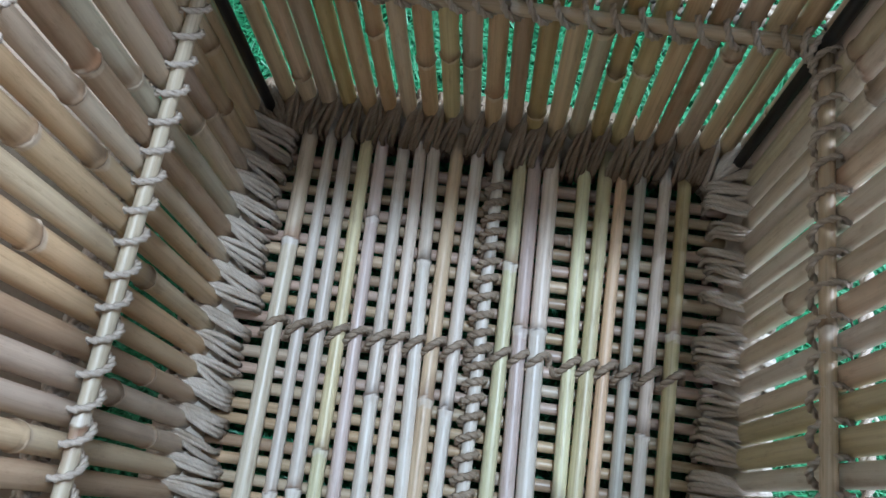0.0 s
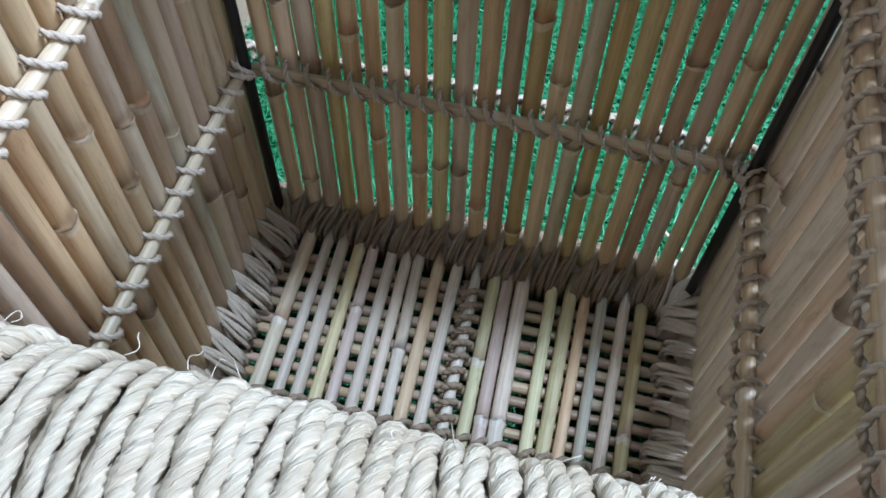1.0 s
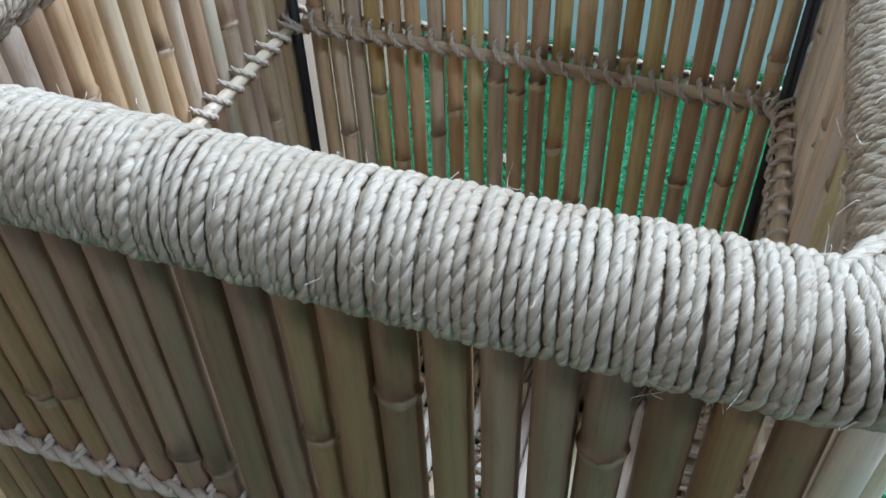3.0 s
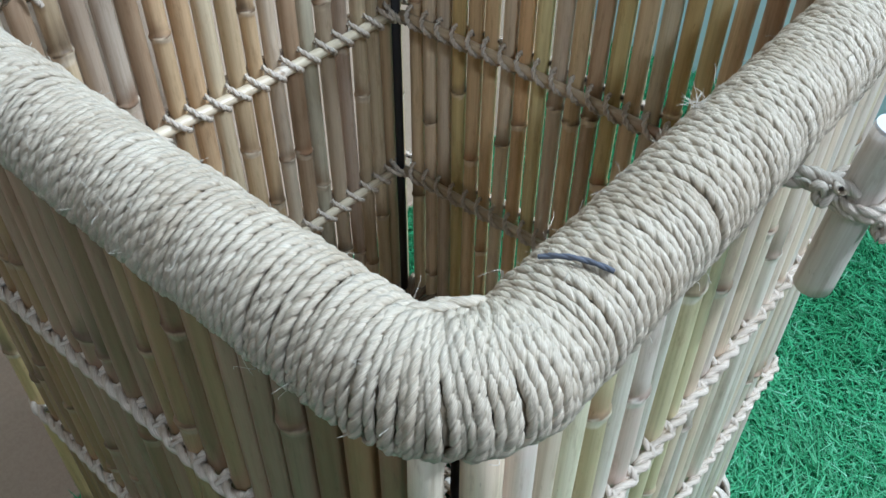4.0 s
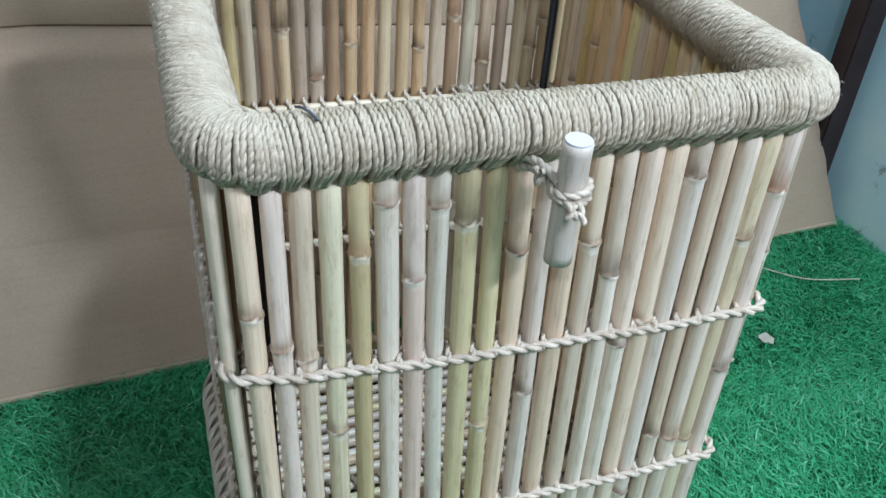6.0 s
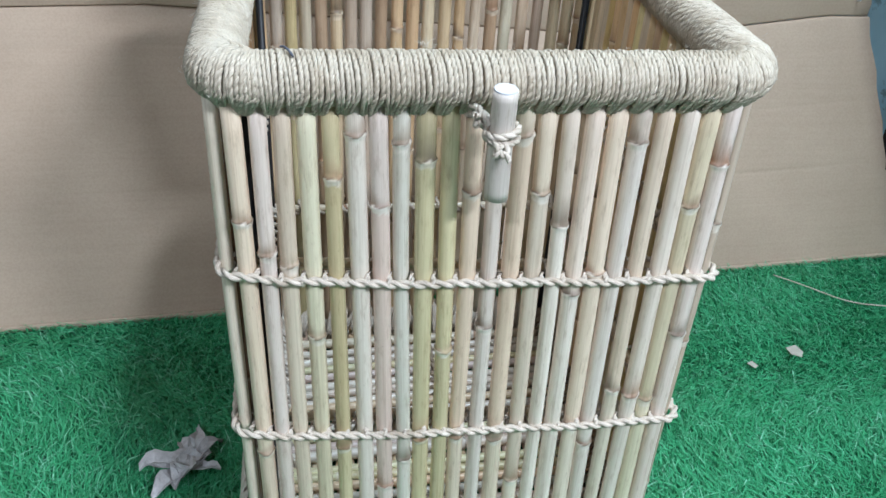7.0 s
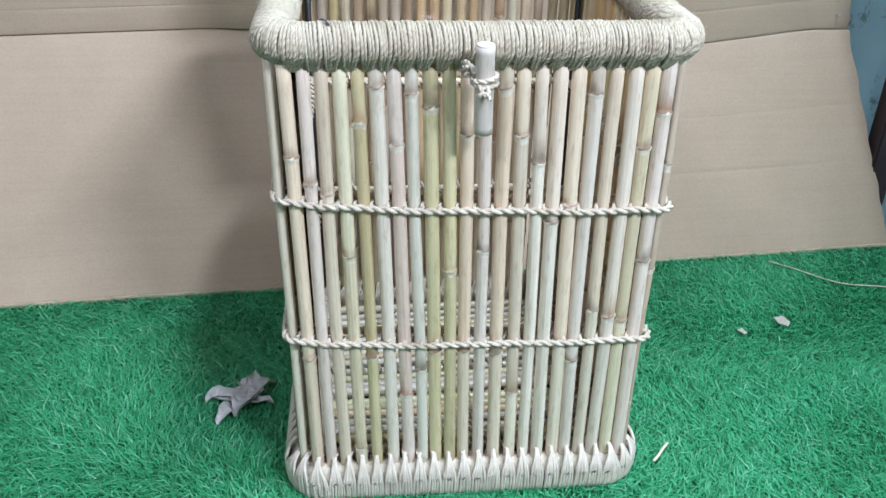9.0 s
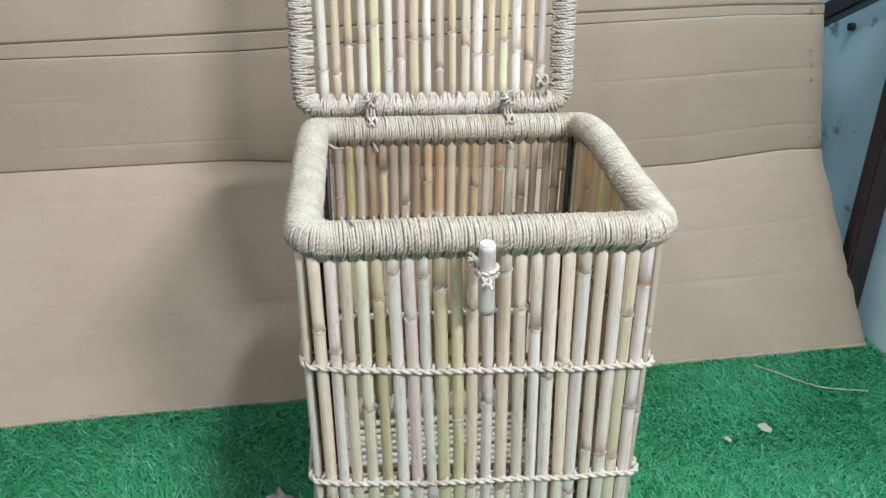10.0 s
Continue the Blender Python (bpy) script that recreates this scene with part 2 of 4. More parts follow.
def strands(curves, ref, radius, pitch, closed, plies=2, sides=6, ply=TIGHT):
    """Ropes of twisted plies along curves (M, N, 3); ref: a direction across each curve. Returns verts, quads, fibre coordinates, directions along the rope."""
    c = np.asarray(curves, float)
    m, n, _ = c.shape
    if closed:
        tan = np.roll(c, -1, 1) - np.roll(c, 1, 1)
        seg = np.linalg.norm(np.roll(c, -1, 1) - c, axis=2)
    else:
        tan = np.gradient(c, axis=1)
        seg = np.linalg.norm(np.diff(c, axis=1, append=c[:, -1:]), axis=2)
    tan = unit(tan)
    s = np.concatenate([np.zeros((m, 1)), np.cumsum(seg, 1)[:, :-1]], 1)
    length = seg.sum(1, keepdims=True)
    ref = np.broadcast_to(np.asarray(ref, float), c.shape)
    a = unit(ref - (ref * tan).sum(2, keepdims=True) * tan)
    b = np.cross(tan, a)
    turns = np.maximum(1, np.round(length / pitch))
    phi0 = np.random.rand(m, 1) * 6.283
    phi = phi0 + 2 * np.pi * turns * s / length
    ply_r, off = (radius, 0.0) if plies == 1 else (radius * ply[0], radius * ply[1])
    verts, faces, fib = [], [], []
    ang = np.arange(sides) * 2 * np.pi / sides
    shape = np.ones(sides)
    if ply is TIGHT:
        # plies pressed into one round cord: two grooves wind round it
        half = np.radians((0, 15, 45, 90, 135, 165))
        ang = np.concatenate([half, half + np.pi])
        shape = 0.26 * np.abs(np.sin(ang)) + np.sqrt(0.77 ** 2 - (0.26 * np.cos(ang)) ** 2)
        shape[[0, 6]] *= 0.76
        sides, plies, ply_r, off = 12, 1, radius, 0.0
    base = 0
    for p in range(plies):
        ph = phi + p * 2 * np.pi / plies
        mid = c + off * (np.cos(ph)[..., None] * a + np.sin(ph)[..., None] * b)
        th = ang[None, None, :] + ph[..., None]
        ring = mid[:, :, None, :] + (ply_r * shape)[None, None, :, None] * (np.cos(th)[..., None] * a[:, :, None, :] + np.sin(th)[..., None] * b[:, :, None, :])
        verts.append(ring.reshape(-1, 3))
        f = np.stack([np.broadcast_to(s[..., None], th.shape) + p * 3.1 + np.arange(m)[:, None, None] * 0.37,
                      np.broadcast_to(np.cos(ang), th.shape), np.broadcast_to(np.sin(ang), th.shape)], -1)
        fib.append(f.reshape(-1, 3))
        idx = base + np.arange(m * n * sides).reshape(m, n, sides)
        nxt = np.roll(idx, -1, 1) if closed else idx[:, 1:]
        cur = idx if closed else idx[:, :-1]
        q = np.stack([cur, np.roll(cur, -1, 2), np.roll(nxt, -1, 2), nxt], -1)
        faces.append(q.reshape(-1, 4))
        base += m * n * sides
    return np.concatenate(verts), np.concatenate(faces), np.concatenate(fib), np.tile(np.repeat(tan.reshape(-1, 3), sides, 0), (plies, 1))


def rope(name, curves, ref, radius, pitch, closed, mat, parent=None, label="", plies=2, sides=6, ply=TIGHT):
    v, f, fib, run = strands(curves, ref, radius, pitch, closed, plies, sides, ply)
    return mesh_object(name, v, f, mat, parent, label, True, {"fib": ("FLOAT_VECTOR", fib), "run": ("FLOAT_VECTOR", run)})


TINTS = {"tan": (0.70, 0.60, 0.445), "pale": (0.745, 0.69, 0.56), "pink": (0.70, 0.60, 0.57), "green": (0.72, 0.71, 0.475),
         "olive": (0.59, 0.54, 0.315), "grey": (0.64, 0.60, 0.575), "brown": (0.52, 0.43, 0.345), "white": (0.79, 0.755, 0.69),
         "blue": (0.645, 0.665, 0.605), "orange": (0.72, 0.58, 0.41)}
# brownish factors that put the shade on back and side walls into their tints
WEST_SHADE = (0.45, 0.365, 0.275)
NORTH_SHADE = (0.85, 0.79, 0.70)
EAST_SHADE = (0.98, 0.89, 0.74)


def reed(name, start, end, radius, mat, parent, nodes, tint, rnd, sides=12, bend=0.0012, cut=True, label="", cast=(1, 1, 1), bleach=0.0):
    """A reed stem from start to end; nodes: distances of its joints from the start; the joints swell and are stained."""
    a, b = np.asarray(start, float), np.asarray(end, float)
    length = np.linalg.norm(b - a)
    axis = (b - a) / length
    u = unit(np.cross(axis, (0.31, 0.52, 0.8)))
    w = np.cross(axis, u)
    ts = set(np.linspace(0, length, 13).tolist())
    for z in nodes:
        for d in (-0.012, -0.0085, -0.0068, -0.0052, -0.0036, -0.0018, -0.0004, 0.0006, 0.0014, 0.003, 0.006, 0.010, 0.014, 0.020):
            if 0 < z + d < length:
                ts.add(z + d)
    ts = np.array(sorted(ts))
    k = rnd.uniform(0, 6.28)
    bow = bend * np.sin(np.pi * ts / length * rnd.choice((1, 2))) * rnd.uniform(0.3, 1.0)
    mid = a + ts[:, None] * axis + bow[:, None] * (math.cos(k) * u + math.sin(k) * w)
    r = radius * (1 + 0.05 * rnd.uniform(-1, 1) * (ts / length - 0.5))
    hue = np.array(TINTS[tint]) * (1 - bleach) + bleach * np.array((0.82, 0.765, 0.71))
    col = np.tile(hue, (len(ts), 1)) * rnd.uniform(0.92, 1.06)
    order = sorted(nodes)
    th = np.arange(sides) * 2 * np.pi / sides
    col = np.repeat(col[:, None], sides, 1)

    def blend(col, amount, shade):
        amount = amount[..., None]
        return col * (1 - amount) + amount * np.array(shade)
    for i, z in enumerate(order):
        d = ts - z
        r = r * (1 + 0.17 * np.exp(-(d / 0.0026) ** 2) - 0.08 * np.exp(-((d - 0.0024) / 0.0012) ** 2))
        col[d > 0] = hue * rnd.choice((0.94, 1.0, 1.05)) * np.array(rnd.choice(((1, 1, 1), (1.0, 0.93, 0.90), (0.91, 0.86, 0.82), (0.93, 0.90, 0.89))))
        turn = rnd.uniform(0, 6.28)
        d = d[:, None] + (0.0010 * np.sin(2 * th + turn) + 0.0006 * np.sin(5 * th - turn))[None]
        reach = rnd.uniform(0.006, 0.018) * (1 + 0.6 * np.sin(th + turn))[None]
        shade = rnd.choice(((0.26, 0.165, 0.11), (0.34, 0.235, 0.165), (0.19, 0.145, 0.11), (0.42, 0.32, 0.245), (0.37, 0.205, 0.13), (0.12, 0.09, 0.07)))
        col = blend(col, np.clip(1.25 - d / np.maximum(reach, 0.002), 0, 1) * (d > 0.0003) * rnd.uniform(0.7, 1.0) * (0.85 + 0.15 * np.sin(3 * th - turn)), shade)
        col = blend(col, np.exp(-((d - 0.0006) / 0.0007) ** 2) * rnd.uniform(0.4, 0.9), (0.12, 0.08, 0.055))
        col = blend(col, ((d > -rnd.uniform(0.003, 0.0075)) & (d < 0.0001)) * rnd.uniform(0.6, 1.0) * (0.8 + 0.2 * np.sin(5 * th + turn)), (0.84, 0.81, 0.77))
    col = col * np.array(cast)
    oval = 1 + 0.04 * np.cos(2 * th + k)
    near = np.zeros(len(ts))
    for z in nodes:
        near = np.maximum(near, np.exp(-((ts - z) / 0.006) ** 2))
    slant = rnd.uniform(-0.14, 0.14) * radius * near[:, None] * np.cos(th - k)[None] + 0.08 * radius * near[:, None] * np.sin(3 * th + k)[None]
    ring = mid[:, None] + slant[..., None] * axis + (r[:, None] * oval[None])[..., None] * (np.cos(th)[:, None] * u + np.sin(th)[:, None] * w)[None]
    n = len(ts)
    v = ring.reshape(-1, 3)
    idx = np.arange(n * sides).reshape(n, sides)
    q = np.stack([idx[:-1], np.roll(idx[:-1], -1, 1), np.roll(idx[1:], -1, 1), idx[1:]], -1).reshape(-1, 4)
    fib = np.stack([np.broadcast_to(ts[:, None] + k, (n, sides)), np.broadcast_to(np.cos(th) + k, (n, sides)), np.broadcast_to(np.sin(th), (n, sides))], -1).reshape(-1, 3)
    cols = np.concatenate([col.reshape(-1, 3), np.ones((n * sides, 1))], 1)
    if cut:
        v = np.concatenate([v, mid[:1], mid[-1:]])
        c0, c1 = n * sides, n * sides + 1
        lo = np.stack([np.roll(idx[0], -1), idx[0], np.full(sides, c0), np.full(sides, c0)], -1)
        hi = np.stack([idx[-1], np.roll(idx[-1], -1), np.full(sides, c1), np.full(sides, c1)], -1)
        fib = np.concatenate([fib, fib[:1], fib[-1:]])
        cols = np.concatenate([cols, [[0.7, 0.62, 0.5, 1]] * 2])
        tri = np.concatenate([lo[:, :3], hi[:, :3]])
        q = np.concatenate([np.concatenate([q[:, [0, 1, 2]], q[:, [0, 2, 3]]]), tri])
    return mesh_object(name, v, q, mat, parent, label, True, {"fib": ("FLOAT_VECTOR", fib), "tint": ("FLOAT_COLOR", cols)})


def box_bm(x0, x1, y0, y1, z0, z1, bevel=0.0):
    bm = bmesh.new()
    bmesh.ops.create_cube(bm, size=1, matrix=Matrix.LocRotScale(((x0 + x1) / 2, (y0 + y1) / 2, (z0 + z1) / 2), None, (x1 - x0, y1 - y0, z1 - z0)))
    if bevel:
        bmesh.ops.bevel(bm, geom=bm.edges[:], offset=bevel, segments=2, affect="EDGES")
    return bm


def structure(name, bm, mat, label, category):
    return tagged(part(name, bm, mat, None), label, category, kind="structure")


# ---- the room ----
# unseen grey floor, added so that less green light bounces up
structure("ground", box_bm(-3, 3, -4, 2, -0.05, -0.006), GREY_FLOOR, "plain unseen grey floor added under the turf", "floor")
structure("turf_mat", box_bm(-1.15, 0.858, -0.72, 0.99, -0.006, 0.0), SOIL, "green artificial turf mat on the floor", "turf")
structure("wall_east", box_bm(0.86, 0.98, -0.9, 1.5, 0.0, 2.7), BLUE, "light blue painted wall with worn stains", "wall")
structure("wall_north", box_bm(-3, 0.86, 1.0, 1.12, 0.0, 2.7), BLUE, "light blue painted wall behind the cardboard", "wall")
structure("wall_far_east", box_bm(3.0, 3.12, -4, 2, 0.0, 2.7), GREY_PLASTER, "plain pale plaster wall", "wall")
structure("wall_west", box_bm(-3.12, -3.0, -4, 2, 0.0, 2.7), GREY_PLASTER, "plain pale plaster wall", "wall")
structure("wall_south", box_bm(-3, 3, -4.12, -4.0, 0.0, 2.7), GREY_PLASTER, "plain pale plaster wall", "wall")
structure("ceiling", box_bm(-3, 3, -4, 2, 2.7, 2.8), GREY_PLASTER, "plain pale ceiling", "ceiling")


def turf():
    """Short bent blades of artificial grass over the part of the floor that is walked past."""
    rng = np.random.default_rng(4)
    n = 270000
    x, y = rng.uniform(-1.0, 0.86, n), rng.uniform(-0.62, 0.46, n)
    h, wd = rng.uniform(0.011, 0.026, n), rng.uniform(0.0005, 0.0011, n)
    # the pile is brushed one way in one patch and another in the next
    brushed = 2.2 * np.sin(5.1 * x + 1.3 * np.sin(7.3 * y)) + 1.9 * np.sin(6.7 * y + 2.1 * np.sin(4.3 * x) + 0.7) - 1.2
    az, lean, az2 = brushed + rng.normal(0, 0.95, n), rng.uniform(0.45, 1.35, n), rng.uniform(0, 6.283, n)
    d = np.stack([np.cos(az), np.sin(az), np.zeros(n)], 1)
    side = np.stack([-np.sin(az2), np.cos(az2), np.zeros(n)], 1) * wd[:, None]
    root = np.stack([x, y, np.zeros(n)], 1)
    mid = root + d * (h * lean * 0.35)[:, None] + np.array([0, 0, 1]) * (h * 0.6)[:, None]
    tip = root + d * (h * lean * 1.1)[:, None] + np.array([0, 0, 1]) * (h * (1.05 - 0.35 * lean))[:, None]
    v = np.stack([root - side, root + side, mid - side * 0.9, mid + side * 0.9, tip - side * 0.25, tip + side * 0.25], 1).reshape(-1, 3)
    b = np.arange(n)[:, None] * 6
    f = np.concatenate([b + [0, 1, 3, 2], b + [2, 3, 5, 4]])
    ob = mesh_object("turf_grass", v, f, TURF, None, "short green artificial grass pile", False)
    tagged(ob, category="artificial grass", kind="stuff")


turf()


def cardboard_sheet():
    """A large sheet, folded along a crease: its lower panel slants out over the turf, the upper ones stand upright."""
    sheet = thing("cardboard_sheet", "large brown corrugated cardboard sheet creased and leaning behind the basket", "cardboard")

    def fold(x):
        """Height of the lowest crease: it dips behind the basket."""
        return float(np.interp(x, (-1.5, -0.76, -0.29, 0.40, 0.58, 0.77), (0.345, 0.361, 0.376, 0.336, 0.346, 0.369)))

    def lower_line(x):
        return float(np.interp(x, (-1.5, -0.7, -0.25, 0.27, 0.68), (0.543, 0.561, 0.571, 0.605, 0.622)))

    def upper_line(x):
        return float(np.interp(x, (-1.5, -0.71, -0.25, 0.263, 0.681), (0.560, 0.585, 0.602, 0.624, 0.639)))
    creases = (lambda x: 0.016, fold, lower_line, upper_line, lambda x: 1.60)

    def row_y(z, k, x):
        low = 0.310 + 0.076 * x
        return low + (0.515 - low) * k

    def right(z):
        return 0.845 - 0.10 * z / 0.36 if z < 0.36 else 0.745 - 0.20 * (z - 0.36)
    names = ("lower_panel", "middle_panel", "crease_strip", "upper_panel")
    scores = {0: (0.40, 0.66, 0.87), 1: (0.20, 0.62), 3: (0.1, 0.35)}
    rnd = random.Random(3)
    for i in range(4):
        ts = set(np.linspace(0, 1, 15).tolist())
        for c in scores.get(i, ()):
            ts |= {c - 0.012, c - 0.006, c, c + 0.006, c + 0.012}
        for c in (0.004, 0.012, 0.988, 0.996):
            ts.add(c)
        ts = sorted(ts)
        bm = bmesh.new()
        nx = 70
        grid = []
        for t in ts:
            line = []
            for c in range(nx + 1):
                x = -1.5 + 2.345 * c / nx
                z0, z1 = creases[i](x) + (0.0008 if i else 0), creases[i + 1](x) - 0.0008
                z = z0 + (z1 - z0) * t
                x = -1.5 + (right(z) + 1.5) * c / nx
                k = t if i == 0 else 1.0 + (0.15 * t if i == 3 else 0)
                wob = 0.004 * noise.noise(Vector((x * 2.2, z * 3, i * 3.3)))
                edge = 0.004 * noise.noise(Vector((z * 40, 7.7, i))) if c == nx else 0
                groove = sum(0.0009 * math.exp(-((t - q) / 0.006) ** 2) * (0.4 + noise.noise(Vector((x * 3, q * 9, 1.0)))) for q in scores.get(i, ()))
                lip = 0.0010 * (math.exp(-t / 0.004) * (i > 0) + math.exp(-(1 - t) / 0.004))
                line.append(bm.verts.new((x + edge, row_y(z, k, x) + wob + lip + groove, z)))
            grid.append(line)
        for a in range(len(ts) - 1):
            for c in range(nx):
                bm.faces.new((grid[a][c], grid[a][c + 1], grid[a + 1][c + 1], grid[a + 1][c]))
        got = bmesh.ops.extrude_face_region(bm, geom=bm.faces[:])
        bmesh.ops.translate(bm, vec=(0, 0.006, 0), verts=[e for e in got["geom"] if isinstance(e, bmesh.types.BMVert)])
        bmesh.ops.recalc_face_normals(bm, faces=bm.faces[:])
        part(names[i], bm, CARD, sheet, smooth=True)
    # the thick cut edge that rests on the turf
    bm = bmesh.new()
    rows = []
    for c in range(141):
        x = -1.5 + 2.342 * c / 140
        y = row_y(0.0, 0.0, x) + 0.004 * noise.noise(Vector((x * 2.2, 0.05, 0)))
        ragged = 0.0016 * noise.noise(Vector((x * 31, 2.2, 0.4)))
        rows.append([bm.verts.new((x, y + dy, z)) for dy, z in ((-0.0035, 0.0165), (-0.0045 + ragged, 0.0115), (-0.0030 + ragged, 0.0075 + ragged), (0.004, 0.0070), (0.006, 0.0165))])
    for p, q in zip(rows, rows[1:]):
        for j in range(5):
            bm.faces.new((p[j], q[j], q[(j + 1) % 5], p[(j + 1) % 5]))
    bm.faces.new(rows[0])
    bm.faces.new(rows[-1])
    bmesh.ops.recalc_face_normals(bm, faces=bm.faces[:])
    part("cut_edge", bm, CARD, sheet, "thick cut edge of corrugated board", smooth=True)
    for z in (0.395, 0.43, 0.505, 0.535, 0.56, 0.63):
        x = right(z) - 0.022
        bm = bmesh.new()
        bmesh.ops.create_cone(bm, cap_ends=True, segments=8, radius1=0.0015, radius2=0.0015, depth=0.009, matrix=pose(x, row_y(z, 1, x) - 0.003, z, 90 + rnd.uniform(-30, 30), 0, rnd.uniform(-30, 30)))
        part("staple", bm, TACK, sheet, "bright wire staple")
    return sheet


cardboard_sheet()


def steel_stand():
    stand = thing("steel_stand", "dark brown painted square steel stand against the blue wall", "stand")
    part("leg", box_bm(0.800, 0.842, 0.42, 0.46, 0.0, 1.2, 0.003), STEEL, stand)
    bm = box_bm(-0.017, 0.017, -0.19, 0.19, -0.017, 0.017, 0.003)
    bmesh.ops.transform(bm, matrix=pose(0.795, 0.590, 0.634, -27.2), verts=bm.verts[:])
    part("brace", bm, STEEL, stand)
    bm = bmesh.new()
    bmesh.ops.create_cone(bm, cap_ends=True, segments=16, radius1=0.008, radius2=0.008, depth=0.01, matrix=pose(0.855, 0.69, 0.559, 0, 90))
    part("knob", bm, IRON, stand)


steel_stand()

# ---- the basket ----
HX, YF, YB = 0.19, -0.158, 0.222
RIM_Z, RIM_R = 0.545, 0.0185
REED_R = 0.0066
RND = random.Random(11)


def rim_z(y):
    """Height of the rim's middle: it swells along the sides and sinks towards the back."""
    return RIM_Z + 0.006 * np.clip((y + 0.02) / 0.12, 0, 1) - 0.0235 * np.clip((y - YF) / (YB - YF), 0, 1) ** 6


basket = thing("laundry_basket", "tall open laundry basket of pale reeds bound with twisted grass rope", "basket")


def ring_path(x0, x1, y0, y1, corner, step=0.0005):
    """A rounded rectangle, anticlockwise from the middle of the front: points and outward normals at even steps."""
    pts, nrm = [], []
    ca, cb, cc, cd = corner if isinstance(corner, tuple) else (corner,) * 4
    cs = ((x1 - ca, y0 + ca, -90, ca), (x1 - cb, y1 - cb, 0, cb), (x0 + cc, y1 - cc, 90, cc), (x0 + cd, y0 + cd, 180, cd))
    start = ((x0 + x1) / 2, y0)
    last = start
    for cx, cy, a0, corner in cs:
        n0 = (math.cos(radians(a0)), math.sin(radians(a0)))
        first = (cx + corner * n0[0], cy + corner * n0[1])
        d = math.dist(last, first)
        for i in range(int(d / step)):
            t = i * step / d
            pts.append((last[0] + (first[0] - last[0]) * t, last[1] + (first[1] - last[1]) * t))
            nrm.append(n0)
        k = max(2, int(corner * math.pi / 2 / step))
        for i in range(k):
            a = radians(a0 + 90 * i / k)
            pts.append((cx + corner * math.cos(a), cy + corner * math.sin(a)))
            nrm.append((math.cos(a), math.sin(a)))
        last = (cx + corner * math.cos(radians(a0 + 90)), cy + corner * math.sin(radians(a0 + 90)))
    d = math.dist(last, start)
    for i in range(int(d / step)):
        t = i * step / d
        pts.append((last[0] + (start[0] - last[0]) * t, last[1] + (start[1] - last[1]) * t))
        nrm.append((0, -1))
    p, q = np.array(pts), np.array(nrm)
    s = np.concatenate([[0], np.cumsum(np.linalg.norm(np.diff(p, axis=0), axis=1))])
    return p, q, s, s[-1] + np.linalg.norm(p[0] - p[-1])


RING = ring_path(-HX, HX, YF, YB, (0.028, 0.015, 0.026, 0.028))


def on_ring(ring, s):
    p, q, ss, total = ring
    s = np.mod(s, total)
    px = np.interp(s, np.append(ss, total), np.append(p[:, 0], p[0, 0]))
    py = np.interp(s, np.append(ss, total), np.append(p[:, 1], p[0, 1]))
    nx = np.interp(s, np.append(ss, total), np.append(q[:, 0], q[0, 0]))
    ny = np.interp(s, np.append(ss, total), np.append(q[:, 1], q[0, 1]))
    return np.stack([px, py], -1), unit(np.stack([nx, ny], -1))


# reeds of the four walls
FRONT_X = np.array((-0.191, -0.178, -0.161, -0.145, -0.129, -0.113, -0.097, -0.081, -0.064, -0.047, -0.030, -0.013,
                    0.004, 0.023, 0.039, 0.056, 0.074, 0.091, 0.109, 0.127, 0.145, 0.161, 0.176, 0.189))
FOOT_X = np.array((-0.189, -0.172, -0.156, -0.139, -0.121, -0.103, -0.084, -0.065, -0.050, -0.035, -0.019, -0.003,
                   0.015, 0.033, 0.052, 0.068, 0.085, 0.103, 0.118, 0.134, 0.150, 0.167, 0.182, 0.191))
SIDE_Y = np.linspace(YF + 0.0225, YB - 0.0245, 22)
FRONT = (("pale", ()), ("orange", (0.439, 0.205)), ("pink", (0.412,)), ("tan", (0.400,)), ("green", (0.331, 0.076)), ("olive", (0.474, 0.206)),
         ("white", (0.507,)), ("pink", (0.450, 0.150)), ("blue", (0.500, 0.186)), ("olive", (0.487, 0.208)), ("olive", (0.311,)), ("tan", (0.460, 0.208)),
         ("grey", (0.333,)), ("tan", (0.505, 0.203)), ("pale", (0.457, 0.146)), ("white", (0.430,)), ("white", (0.365,)), ("pale", (0.384, 0.215)),
         ("grey", (0.498, 0.190)), ("pale", (0.255,)), ("white", (0.247,)), ("green", (0.442, 0.24)), ("pink", (0.478, 0.315)), ("brown", (0.42, 0.30, 0.12)))
reed_spots = []


